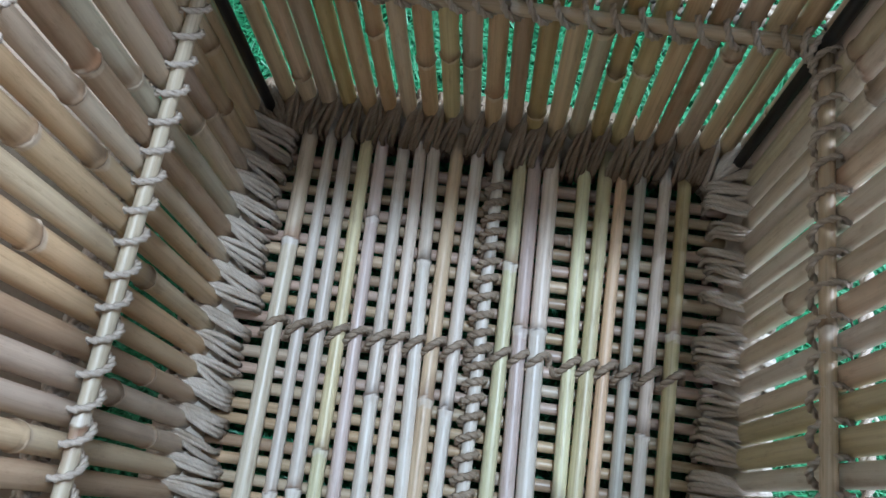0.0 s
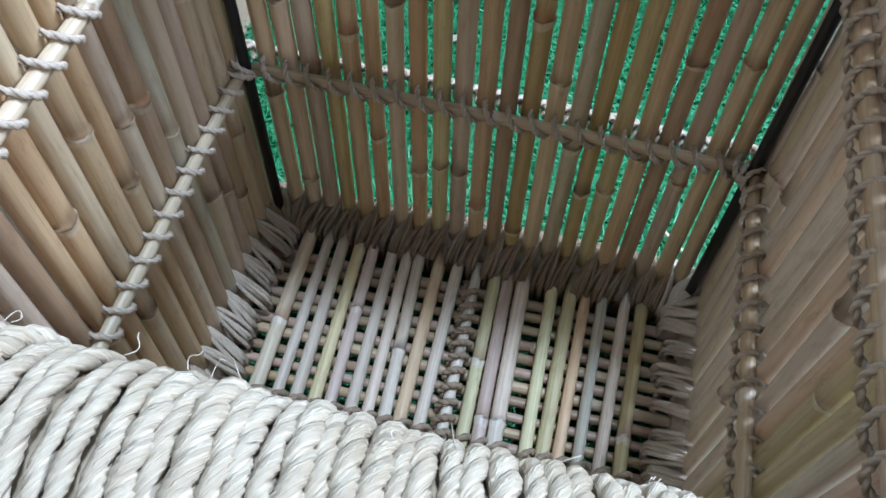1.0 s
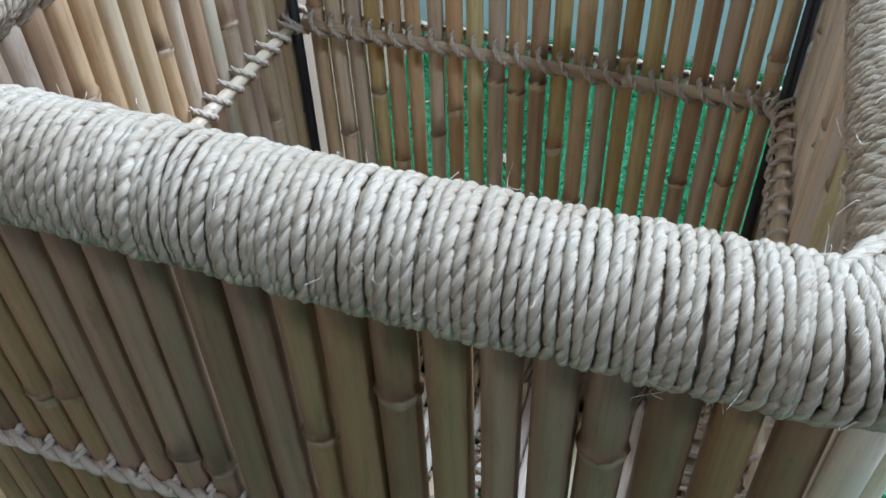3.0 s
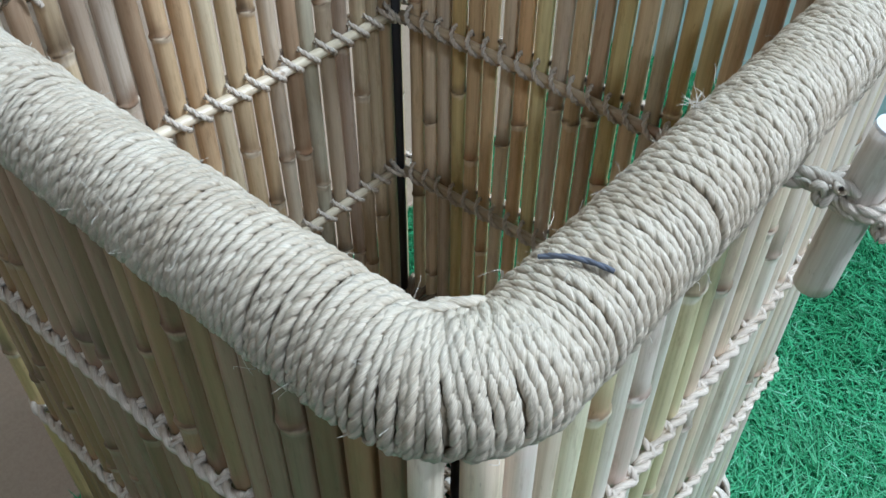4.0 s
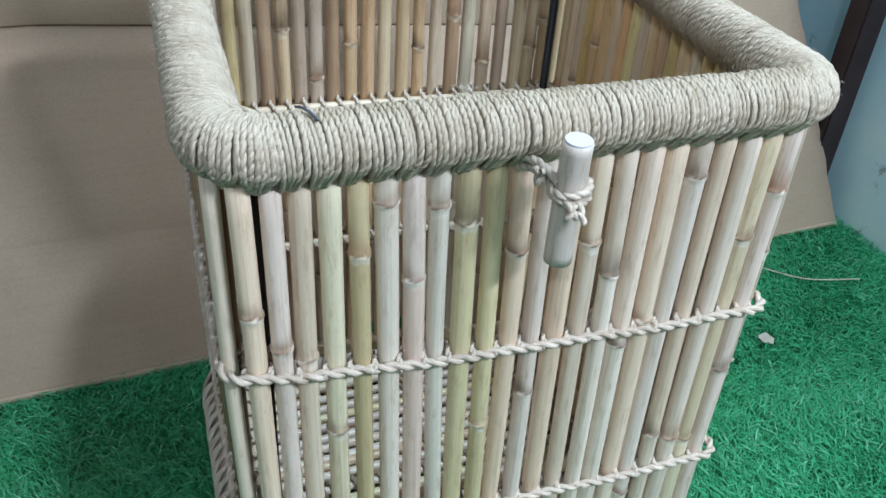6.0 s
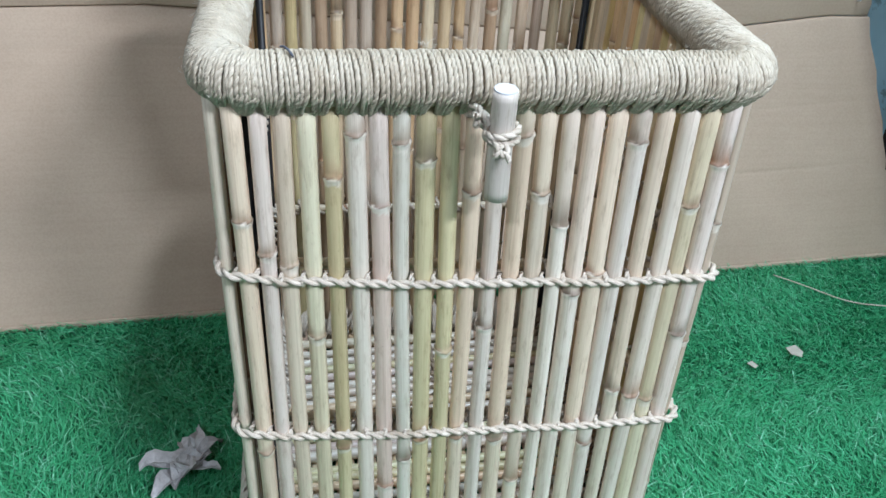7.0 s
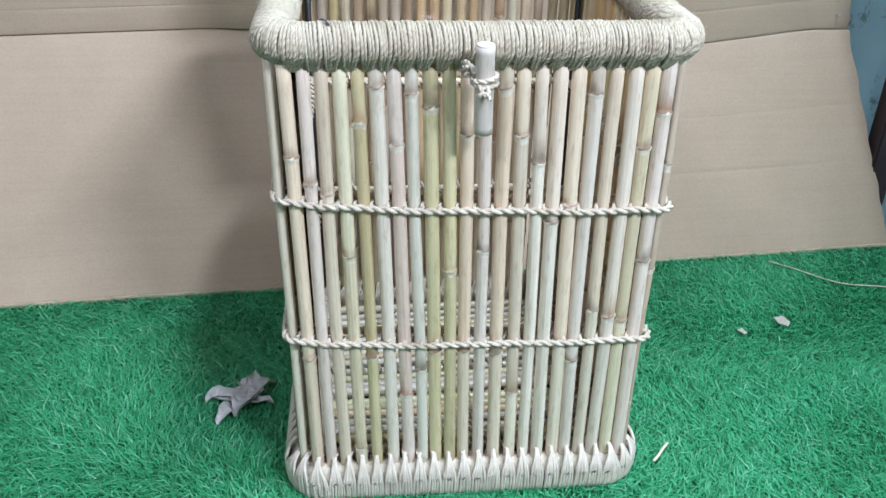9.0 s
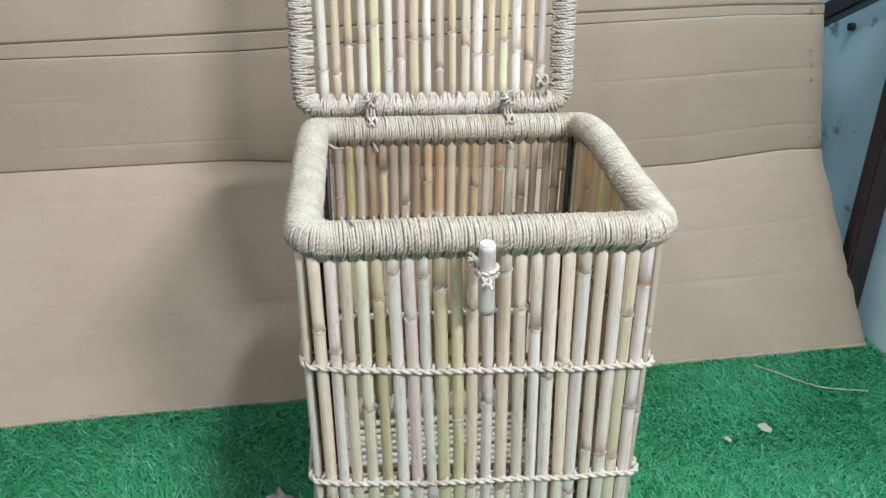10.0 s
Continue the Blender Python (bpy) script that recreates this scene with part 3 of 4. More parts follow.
def wall_reeds():
    z0, z1 = 0.018, 0.548
    # browner choice for the west reeds, part of their painted shade
    west_tints = ("tan", "pink", "brown", "grey", "tan", "orange")
    kinds = ("tan", "pale", "pink", "green", "olive", "grey", "brown", "white", "blue", "orange", "tan", "pale")

    def some():
        first = RND.uniform(0.06, 0.30)
        return tuple(z for z in (first, first + RND.uniform(0.17, 0.27)) if 0.04 < z < 0.51)
    for i, x in enumerate(FRONT_X):
        tint, nodes = FRONT[i]
        pale = {"olive": 0.15, "brown": 0.15}.get(tint, 0.42)
        r = REED_R * (RND.uniform(0.95, 1.10) if 0 < i < 23 else 0.80)
        back = 0.009 if i in (0, 23) else 0.0
        reed("reed", (FOOT_X[i], YF + back, z0), (2 * x - FOOT_X[i] if abs(x - FOOT_X[i]) < 0.004 else x + 0.002 * np.sign(x - FOOT_X[i]), YF + back, z1), r, REED, basket, [z - z0 for z in nodes], tint, RND, 16, 0.0022, bleach=pale, label="pale dry reed stem with swollen joints" if i == 0 else "")
        reed_spots.append((x, YF))
    east = ((-0.052, 0.155), (0.078, 0.144), (-0.099, 0.179), (-0.07, 0.199), (-0.024, 0.196), (0.115, 0.165), (-0.12, 0.30), (0.03, 0.36), (0.15, 0.33))
    north = ((0.024, 0.327), (0.092, 0.252), (0.0, 0.172), (0.06, 0.30), (-0.04, 0.14))
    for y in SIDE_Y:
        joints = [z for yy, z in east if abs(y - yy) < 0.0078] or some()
        reed("reed", (HX, y, z0), (HX, y + RND.uniform(-0.001, 0.001), rim_z(y) + 0.003), REED_R * RND.uniform(0.92, 1.05), REED, basket, [z - z0 for z in joints], RND.choice(kinds), RND, cast=EAST_SHADE)
        reed_spots.append((HX, y))
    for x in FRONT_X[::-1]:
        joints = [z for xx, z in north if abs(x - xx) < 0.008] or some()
        reed("reed", (x, YB, z0), (x + RND.uniform(-0.001, 0.001), YB, rim_z(YB) + 0.003), REED_R * RND.uniform(0.93, 1.06), REED, basket, [z - z0 for z in joints], RND.choice(kinds), RND, cast=NORTH_SHADE)
        reed_spots.append((x, YB))
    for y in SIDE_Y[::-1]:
        reed("reed", (-HX, y, z0), (-HX, y + RND.uniform(-0.001, 0.001), rim_z(y) + 0.003), REED_R * RND.uniform(0.97, 1.12), REED, basket, [z - z0 for z in some()], RND.choice(west_tints), RND, cast=WEST_SHADE)
        reed_spots.append((-HX, y))


wall_reeds()
# the gaps between neighbouring reeds, as places along the ring
spots = np.array(reed_spots)
mids = (spots + np.roll(spots, -1, 0)) / 2
GAPS = np.sort(np.array([RING[2][np.argmin(((RING[0] - m) ** 2).sum(1))] for m in mids]))


def foot_profile(samples):
    """The way of the twine round the foot: distance outward from the wall, height, and how far the turns are gathered into the gap."""
    c = np.array(((0.005, 0.0655, 1.0), (0.0115, 0.0600, 0.86), (0.0160, 0.0525, 0.52), (0.0190, 0.0445, 0.16), (0.0198, 0.034, 0.0), (0.0190, 0.018, 0.0), (0.012, 0.006, 0.0), (-0.006, 0.0035, 0.0),
                  (-0.018, 0.006, 0.1), (-0.027, 0.020, 0.2), (-0.0310, 0.038, 0.28), (-0.0295, 0.0485, 0.28), (-0.020, 0.0550, 0.26), (-0.009, 0.061, 0.5)))
    t = np.linspace(0, len(c), samples * 4, endpoint=False)
    dense = np.stack([np.interp(t, np.arange(len(c) + 1), np.append(c[:, i], c[0, i])) for i in range(3)], 1)
    k = max(3, samples * 4 // len(c))
    win = np.hanning(k + 2)[1:-1]
    win /= win.sum()
    for i in range(3):
        pad = np.concatenate([dense[-k:, i], dense[:, i], dense[:k, i]])
        dense[:, i] = np.convolve(pad, win, "same")[k:-k]
    return dense[::4]


FOOT = foot_profile(60)


def lashings(name, ring, gaps, per, rn, rz, rope_r, pitch, samples, mat, parent, low, reach, tight, sides=6, label="", rest=None, ply=TIGHT, plies=2):
    """Turns of rope round a rail: they lie side by side on the rail and gather into each gap (below the rail, or above it).
    rest: gives the material of the turns at a place that stay joined in one mesh, or None."""
    total = ring[3]
    th = np.arange(samples) * 2 * np.pi / samples
    left = {}
    for g, s in enumerate(gaps):
        before, after = gaps[g - 1] - (total if g == 0 else 0), gaps[(g + 1) % len(gaps)] + (total if g == len(gaps) - 1 else 0)
        lo, hi = (before + s) / 2, (s + after) / 2
        _, ends = on_ring(ring, np.array([lo, hi]))
        bend = math.acos(max(-1, min(1, float(ends[0] @ ends[1]))))
        shorter = RND.uniform(-0.14, 0.10)
        slope = RND.uniform(-0.004, 0.004)
        count = max(2, math.ceil((hi - lo + bend * (rn + 0.010)) / per - 0.3))
        widths = np.array([RND.uniform(0.72, 1.28) if low else 1.0 for _ in range(count)])
        places = lo + (hi - lo) * (np.cumsum(widths) - widths / 2) / widths.sum()
        for k in range(count):
            sk = places[k]
            if low:
                w = np.clip((-np.sin(th) - 0.1) / 0.9, 0, 1)
                w = w * w * (3 - 2 * w)
                wob = 1 + RND.uniform(-0.015, 0.03)
                rad, rise = rn * wob * (1 - 0.35 * w ** 2) * np.cos(th), (rz * wob + reach * w ** 3) * np.sin(th)
                lean = 0.0022 * np.cos(th) * (1 - w)
            else:
                rad, rise, w = FOOT[:, 0] * (1 + RND.uniform(-0.02, 0.04)), FOOT[:, 1] + RND.uniform(-0.001, 0.001), FOOT[:, 2]
                inner = np.clip(-rad / 0.03, 0, 1)
                rad = rad * (1 + (RND.uniform(-0.05, 0.05) + shorter) * inner)
                rise = rise + RND.uniform(-0.003, 0.004) * inner * (rise > 0.03)
                lean = (0.009 + slope + RND.uniform(-0.0035, 0.0035)) * inner
            along = sk + (s - sk) * tight * w + RND.uniform(-0.0003, 0.0003) * (1 - w) + 0.0005 * np.sin(th * 2 + RND.uniform(0, 6)) * (1 - w) + lean
            p, n = on_ring(ring, along)
            zz = rise + (rim_z(p[:, 1]) if low else 0)
            curve = np.concatenate([p + n * rad[:, None], zz[:, None]], 1)
            ref = np.concatenate([n * np.cos(th)[:, None], np.sin(th)[:, None]], 1)
            joined = rest(*p.mean(0))
            if joined:
                got = left.setdefault(joined, ([], []))
                got[0].append(curve)
                got[1].append(ref)
            else:
                rope(name, [curve], ref[None], rope_r * (0.25 + 0.75 * widths[k]) * RND.uniform(0.96, 1.06), pitch * RND.uniform(0.85, 1.15), True, mat, parent, label if g == 0 and k == 0 else "", plies, sides, ply)
    for joined, (curves, refs) in left.items():
        tagged(rope(name.split("_")[0] + "_winding", curves, np.array(refs), rope_r, pitch, True, joined, parent, "", plies, sides, ply), kind="stuff")


def tube_ring(name, ring, z, rn, rz, mat, parent):
    total = ring[3]
    ss = np.linspace(0, total, 160, endpoint=False)
    p, n = on_ring(ring, ss)
    th = np.arange(12) * 2 * np.pi / 12
    v = np.concatenate([p[:, None] + n[:, None] * (rn * np.cos(th))[None, :, None], (z(p[:, 1]) if callable(z) else np.full(160, z))[:, None, None] + (rz * np.sin(th))[None, :, None]], 2)
    idx = np.arange(160 * 12).reshape(160, 12)
    nx = np.roll(idx, -1, 0)
    q = np.stack([idx, nx, np.roll(nx, -1, 1), np.roll(idx, -1, 1)], -1).reshape(-1, 4)
    return mesh_object(name, v.reshape(-1, 3), q, mat, parent)


tube_ring("rim_core", RING, rim_z, RIM_R - 0.0012, RIM_R - 0.0012, CORE, basket)
lashings("rim_turn", RING, GAPS, 0.0033, RIM_R, RIM_R, 0.00192, 0.0125, 96, ROPE, basket, True, 0.004, 0.40, 8, label="pale twisted grass rope wound round the rim", rest=lambda x, y: ROPE if y > YB - 0.02 or (x > 0.1 and y > -0.12) else None)
BASE_RING = ring_path(-HX - 0.002, HX + 0.002, YF - 0.002, YB + 0.002, 0.03)
BASE_GAPS = np.sort(np.array([BASE_RING[2][np.argmin(((BASE_RING[0] - m) ** 2).sum(1))] for m in mids]))
tube_ring("base_core", BASE_RING, 0.0290, 0.0168, 0.0230, FOOT_CORE, basket)
# turns on the east side take the twine with shade in its colour
lashings("base_turn", BASE_RING, BASE_GAPS, 0.0035, 0.0175, 0.0245, 0.0020, 0.015, 60, FOOT_TWINE, basket, False, 0.026, 0.9, 7, label="cream twine wound in bundles round the foot", rest=lambda x, y: SHADED_TWINE if x > 0.17 and y > YF + 0.03 else TWINE if y > YB - 0.03 else None, ply=LOOSE, plies=1)

# corner rods
for sx in (-1, 1):
    for yy in (YF + 0.0135, YB - 0.0135):
        bm = bmesh.new()
        bmesh.ops.create_cone(bm, cap_ends=True, segments=12, radius1=0.0040, radius2=0.0040, depth=0.49, matrix=pose(sx * (HX - (0.0195 if sx < 0 and yy < 0 else 0.0135)), yy, 0.29))
        part("corner_rod", bm, IRON, basket, "thin black iron corner rod", True)


def loop_mesh():
    """One diagonal turn of twine that ties a band stick to the rope outside."""
    th = np.arange(28) * 2 * np.pi / 28
    y = -0.0142 * np.cos(th) + 0.0016
    x = 0.0062 * np.sin(th) * (y > -0.002) + 0.0012 * np.sin(th)
    z = np.sin(th) ** 3 * 0.0018 + np.sin(th) * np.where(y > 0.003, 0.0068, 0.0040)
    c = np.stack([x, y, z], 1)[None]
    ref = np.stack([np.zeros(28), -np.cos(th), np.sin(th)], 1)[None]
    return strands(c, ref, 0.0024, 0.012, True, ply=(0.66, 0.36))


def bands():
    v, f, fib, run = loop_mesh()
    shared = None
    for z, drop in ((0.3865, 0.022), (0.2255, 0.017)):
        inn = REED_R + 0.0050
        ends = (((-HX + 0.018, YF + inn), (HX - 0.018, YF + inn)), ((HX - inn, YF + 0.018), (HX - inn, YB - 0.018)),
                ((HX - 0.018, YB - inn), (-HX + 0.018, YB - inn)), ((-HX + inn, YB - 0.018), (-HX + inn, YF + 0.018)))
        def height(x, y):
            """The bands slope down along the front, and hang a little low over its first half."""
            hang = 0.006 * np.clip((HX - 0.008 - np.abs(x)) / 0.03, 0, 1) * np.clip((0.16 - x) / 0.15, 0, 1) * (y < YF + 0.03)
            return z - drop * x / 0.4 * np.clip((0.10 - y) / 0.2, 0.15, 1) - hang
        for ((xa, ya), (xb, yb)), tint in zip(ends, ("tan", "tan", "pale", "pale")):
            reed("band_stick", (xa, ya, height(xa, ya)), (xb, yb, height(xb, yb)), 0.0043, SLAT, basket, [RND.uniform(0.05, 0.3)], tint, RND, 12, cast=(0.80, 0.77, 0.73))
        outer = ring_path(-HX - REED_R - 0.002, HX + REED_R + 0.002, YF - REED_R - 0.002, YB + REED_R + 0.002, 0.016, 0.001)
        ss = np.linspace(0, outer[3], 900, endpoint=False)
        p, n = on_ring(outer, ss)
        zz = height(p[:, 0], p[:, 1]) + 0.0012 * np.sin(ss * 45)
        rope("band_rope", np.concatenate([p, zz[:, None]], 1)[None], np.array([0, 0, 1.0]), 0.0040, 0.023, True, TWINE, basket, "cream twine band tied round the reeds", ply=LOOSE)
        for s in GAPS:
            p, n = on_ring(RING, np.array([s]))
            c = p[0] - n[0] * (REED_R * 0.45)
            if shared is None:
                ob = mesh_object("band_tie", v, f, TWINE, basket, "", True, {"fib": ("FLOAT_VECTOR", fib), "run": ("FLOAT_VECTOR", run)})
                shared = ob.data
            else:
                ob = new("band_tie", shared)
                ob.parent = basket
            ob.matrix_basis = pose(c[0], c[1], float(height(p[0][0], p[0][1])), 0, 0, math.degrees(math.atan2(n[0][1], n[0][0])) + 90)


bands()


def basket_floor():
    """Two crossed layers of thin reeds, tied along the middle by ropes."""
    rnd = random.Random(5)
    x = -0.172
    while x < 0.152:
        # the cast puts the shade of the slats above into the rungs' colour
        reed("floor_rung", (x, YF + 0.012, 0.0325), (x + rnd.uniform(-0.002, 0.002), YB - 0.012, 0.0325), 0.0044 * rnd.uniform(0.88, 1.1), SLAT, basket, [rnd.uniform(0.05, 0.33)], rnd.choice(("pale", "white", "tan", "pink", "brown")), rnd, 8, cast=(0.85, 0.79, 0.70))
        x += 0.0128
    rows = ((0.172, 0.179), (0.152, 0.162), (0.135, 0.149), (0.121, 0.134), (0.107, 0.122), (0.090, 0.105), (0.077, 0.092), (0.060, 0.082), (0.053, 0.063), (0.040, 0.047),
            (0.006, 0.014), (-0.010, 0.003), (-0.022, -0.010), (-0.043, -0.035), (-0.051, -0.051), (-0.063, -0.064), (-0.078, -0.078), (-0.092, -0.097), (-0.109, -0.111))
    tints = ("pale", "white", "white", "green", "pink", "white", "white", "white", "orange", "white", "green", "pink", "white", "green", "green", "orange", "blue", "white", "olive")
    marks = {0: (0.258,), 4: (0.283,), 5: (0.152,), 7: (0.255,), 10: (0.262,), 11: (0.215,), 12: (0.215,), 8: (0.155,), 9: (0.150,), 13: (0.10,), 15: (0.10,), 17: (0.152,), 18: (0.225,)}
    for i, (ya, yb) in enumerate(rows):
        r = 0.0062 if i == 0 else 0.0061 if i == 12 else 0.0049 * rnd.uniform(0.92, 1.12)
        reed("floor_slat", (-0.180, ya, 0.0415), (0.180, yb, 0.0415), r, SLAT, basket, marks.get(i, (rnd.uniform(0.04, 0.12),)), tints[i], rnd, 10)
    reed("floor_slat", (-0.180, 0.0224, 0.0415), (0.170, 0.0300, 0.0415), 0.0048, SLAT, basket, (0.26,), "white", rnd, 10)
    xs = np.linspace(-0.168, 0.150, 640)
    turn = (xs + 0.0016 * np.sin(xs * 61)) / 0.0125 * 6.283
    rope("floor_winding", np.stack([xs, 0.0262 + 0.021 * xs + 0.0068 * np.cos(turn), 0.0425 + 0.0066 * np.sin(turn)], 1)[None], np.array([1.0, 0, 0]), 0.0030, 0.012, False, BROWN_ROPE, basket, "brown twisted rope wound along a floor slat")
    # the tie climbs over each slat at a slant and goes back beneath
    knots = []
    for ya, yb in sorted((*rows, (0.0224, 0.0300)), reverse=True):
        y = ya + (yb - ya) * 0.54
        knots += [(0.005, y + 0.0085, 0.0385), (0.010, y + 0.0045, 0.0470), (0.0135, y, 0.0498), (0.0175, y - 0.0050, 0.0465), (0.019, y - 0.0085, 0.0375), (0.012, y - 0.0095, 0.0320)]
    knots = np.array(knots)
    u = np.linspace(0, len(knots) - 1, len(knots) * 10)
    way = np.stack([np.convolve(np.pad(np.interp(u, np.arange(len(knots)), knots[:, i]), 6, "edge"), np.hanning(15)[1:-1] / np.hanning(15).sum(), "valid") for i in range(3)], 1)
    rope("floor_tie", way[None], np.array([0, 0, 1.0]), 0.0029, 0.012, False, BROWN_ROPE, basket, "brown rope tied across the floor slats")


basket_floor()


def toggle():
    """The short reed peg tied under the front of the rim."""
    t = reed("toggle", (-0.003, -0.1945, 0.475), (-0.005, -0.200, 0.556), 0.0081, REED, basket, [], "grey", random.Random(2), 16, label="short cut reed peg")
    bm = bmesh.new()
    bmesh.ops.create_cone(bm, cap_ends=True, segments=24, radius1=0.0077, radius2=0.0075, depth=0.0012, matrix=pose(-0.005, -0.200, 0.5565, 4))
    part("cut_end", bm, CUT, t, "white cut pith")
    th = np.arange(80) * 2 * np.pi / 80
    for z, tilt, lag in ((0.5270, 0.20, 0.0), (0.5225, -0.05, 0.9)):
        c = np.stack([-0.0042 + 0.0104 * np.cos(th), -0.1975 + 0.0104 * np.sin(th), z + tilt * 0.0104 * np.cos(th + lag)], 1)[None]
        rope("toggle_tie", c, np.array([0, 0, 1.0]), 0.0026, 0.014, True, TWINE, basket)
    k = np.linspace(0, 1, 40)
    for dz, dx in ((0.004, 0.0), (-0.003, 0.003)):
        arm = np.stack([-0.012 - 0.012 * k + dx, -0.198 + 0.034 * k, 0.526 + dz + 0.005 * np.sin(3.1 * k)], 1)[None]
        rope("toggle_tie", arm, np.array([0, 0, 1.0]), 0.0027, 0.014, False, TWINE, basket)
    u = np.linspace(0, 6.283, 90, endpoint=False)
    for (kx, ky, kz), sz in (((-0.0065, -0.2090, 0.5185), 0.9), ((-0.0165, -0.1870, 0.5295), 0.9)):
        knot = np.stack([kx + 0.0042 * sz * np.sin(2 * u), ky + 0.0028 * sz * np.cos(3 * u), kz + 0.0040 * sz * np.sin(3 * u + 0.6)], 1)[None]
        rope("knot", knot, np.array([0.2, 1, 0.1]), 0.0025 * sz, 0.012, True, TWINE, basket)
    for a, b in (((-0.0065, -0.2110, 0.517), (0.006, -0.004, -0.004)), ((-0.0185, -0.189, 0.531), (-0.003, -0.005, 0.006))):
        end = np.array(a) + k[:, None] * np.array(b) + np.stack([0.001 * np.sin(4 * k), 0 * k, 0.001 * np.sin(5 * k)], 1)
        rope("tie_end", end[None], np.array([0.3, 0.9, 0.2]), 0.0019, 0.010, False, TWINE, basket)


toggle()


def lid():
    """The open lid, standing on the back rim: a rope-bound frame filled with reeds."""
    ob = thing("basket_lid", "open reed lid with a rope-bound frame standing up behind the rim", "lid", at=(-0.019, 0.258, 0.552))
    ob.rotation_euler = (radians(-7), 0, 0)
    rnd = random.Random(8)
    wx, hz = 0.189, 0.37
    ring2 = ring_path(-wx, wx, 0.0, hz, 0.022)
    m = np.array([[1, 0, 0], [0, 0, 1], [0, 1, 0]], float)
    xs = np.linspace(-0.157, 0.156, 18)
    tints = ("white", "tan", "tan", "white", "green", "blue", "pink", "tan", "white", "brown", "tan", "pale", "white", "tan", "green", "white", "tan", "grey", "pale")
    for i, x in enumerate(xs):
        reed("lid_reed", (x, 0.0, 0.004), (x + rnd.uniform(-0.002, 0.002), 0.0, hz - 0.004), 0.0066 * rnd.uniform(0.9, 1.08), REED, ob, [rnd.uniform(0.04, 0.12), rnd.uniform(0.2, 0.33)], tints[i], rnd)
    gaps = []
    mid = (xs[1:] + xs[:-1]) / 2
    for y in (0.0, hz):
        for x in (*mid, -0.18, 0.178):
            gaps.append((x, y))
    for x in (-wx, wx):
        for y in np.linspace(0.025, hz - 0.025, 16):
            gaps.append((x, y))
    gs = np.unique(np.array([ring2[2][np.argmin(((ring2[0] - g) ** 2).sum(1))] for g in gaps]))
    th = np.arange(48) * 2 * np.pi / 48
    total = ring2[3]
    for g, s in enumerate(gs):
        lo = (gs[g - 1] - (total if g == 0 else 0) + s) / 2
        hi = (s + gs[(g + 1) % len(gs)] + (total if g == len(gs) - 1 else 0)) / 2
        upright = abs(on_ring(ring2, np.array([s]))[1][0][0]) > 0.5
        count = max(2, round((hi - lo) / 0.0033))
        for k in range(count):
            sk = lo + (hi - lo) * (k + 0.5) / count
            w = np.clip((-np.cos(th) - 0.1) / 0.9, 0, 1) ** 2
            p, n = on_ring(ring2, sk + (s - sk) * (0.15 if upright else 0.5) * w + rnd.uniform(-0.0008, 0.0008) + rnd.uniform(-0.0035, 0.0035) * np.cos(th))
            rad = (0.0135 * rnd.uniform(0.97, 1.05) + 0.004 * w) * np.cos(th)
            c = np.concatenate([p + n * rad[:, None], (0.0135 * np.sin(th) * (1 - 0.3 * w))[:, None]], 1)
            r = np.concatenate([n * np.cos(th)[:, None], np.sin(th)[:, None]], 1)
            rope("lid_turn", [c @ m], (r @ m)[None], 0.0022, 0.014, True, LID_ROPE, ob)
    u = np.linspace(0, 6.283, 90, endpoint=False)
    knot = np.stack([0.156 + 0.0075 * np.sin(2 * u), -0.014 + 0.004 * np.cos(3 * u), 0.036 + 0.0065 * np.sin(3 * u + 0.6)], 1)[None]
    rope("knot", knot, np.array([0.2, 1, 0.1]), 0.0027, 0.012, True, LID_ROPE, ob, "knotted rope end")
    core = tube_ring("lid_core", ring2, 0.0, 0.0125, 0.0125, CORE, ob)
    core.matrix_basis = Matrix(((1, 0, 0, 0), (0, 0, 1, 0), (0, 1, 0, 0), (0, 0, 0, 1)))
    return ob


lid()
# twine hinges between lid and rim
for x in (-0.110, 0.085):
    tie = thing("hinge_tie", "knotted cream twine tying the lid to the rim", "twine", "twine hinges", (x, 0.239, 0.541))
    th = np.arange(60) * 2 * np.pi / 60
    for dx in (-0.004, 0.001, 0.0055):
        c = np.stack([dx + 0.003 * np.sin(2 * th), 0.025 * np.cos(th), 0.037 * np.sin(th) - 0.002], 1)[None]
        rope("turn", c, np.array([1.0, 0, 0]), 0.0021, 0.010, True, TWINE, tie)
    k = np.linspace(0, 1, 30)
    u = np.linspace(0, 6.283, 90, endpoint=False)
    for kz, ky, sz in ((0.030, -0.019, 1.5), (0.004, -0.030, 1.3)):
        knot = np.stack([0.001 + 0.0042 * sz * np.sin(2 * u), ky + 0.0028 * sz * np.cos(3 * u), kz + 0.0040 * sz * np.sin(3 * u + 0.6)], 1)[None]
        rope("knot", knot, np.array([0.2, 1, 0.1]), 0.0024, 0.012, True, TWINE, tie)
    for dx, dz in ((-0.012, 0.003), (0.013, 0.016), (0.006, 0.022)):
        end = np.stack([dx * k, -0.021 - 0.004 * np.sin(3 * k), 0.031 + dz * k + 0.002 * np.sin(5 * k)], 1)[None]
        rope("tail", end, np.array([0.3, 0.9, 0.2]), 0.0019, 0.010, False, TWINE, tie)
    rope("tail", np.stack([0.004 + 0.004 * np.sin(7 * k), -0.024 - 0.006 * k, 0.01 - 0.05 * k], 1)[None], np.array([1.0, 0, 0]), 0.002, 0.01, False, TWINE, tie)

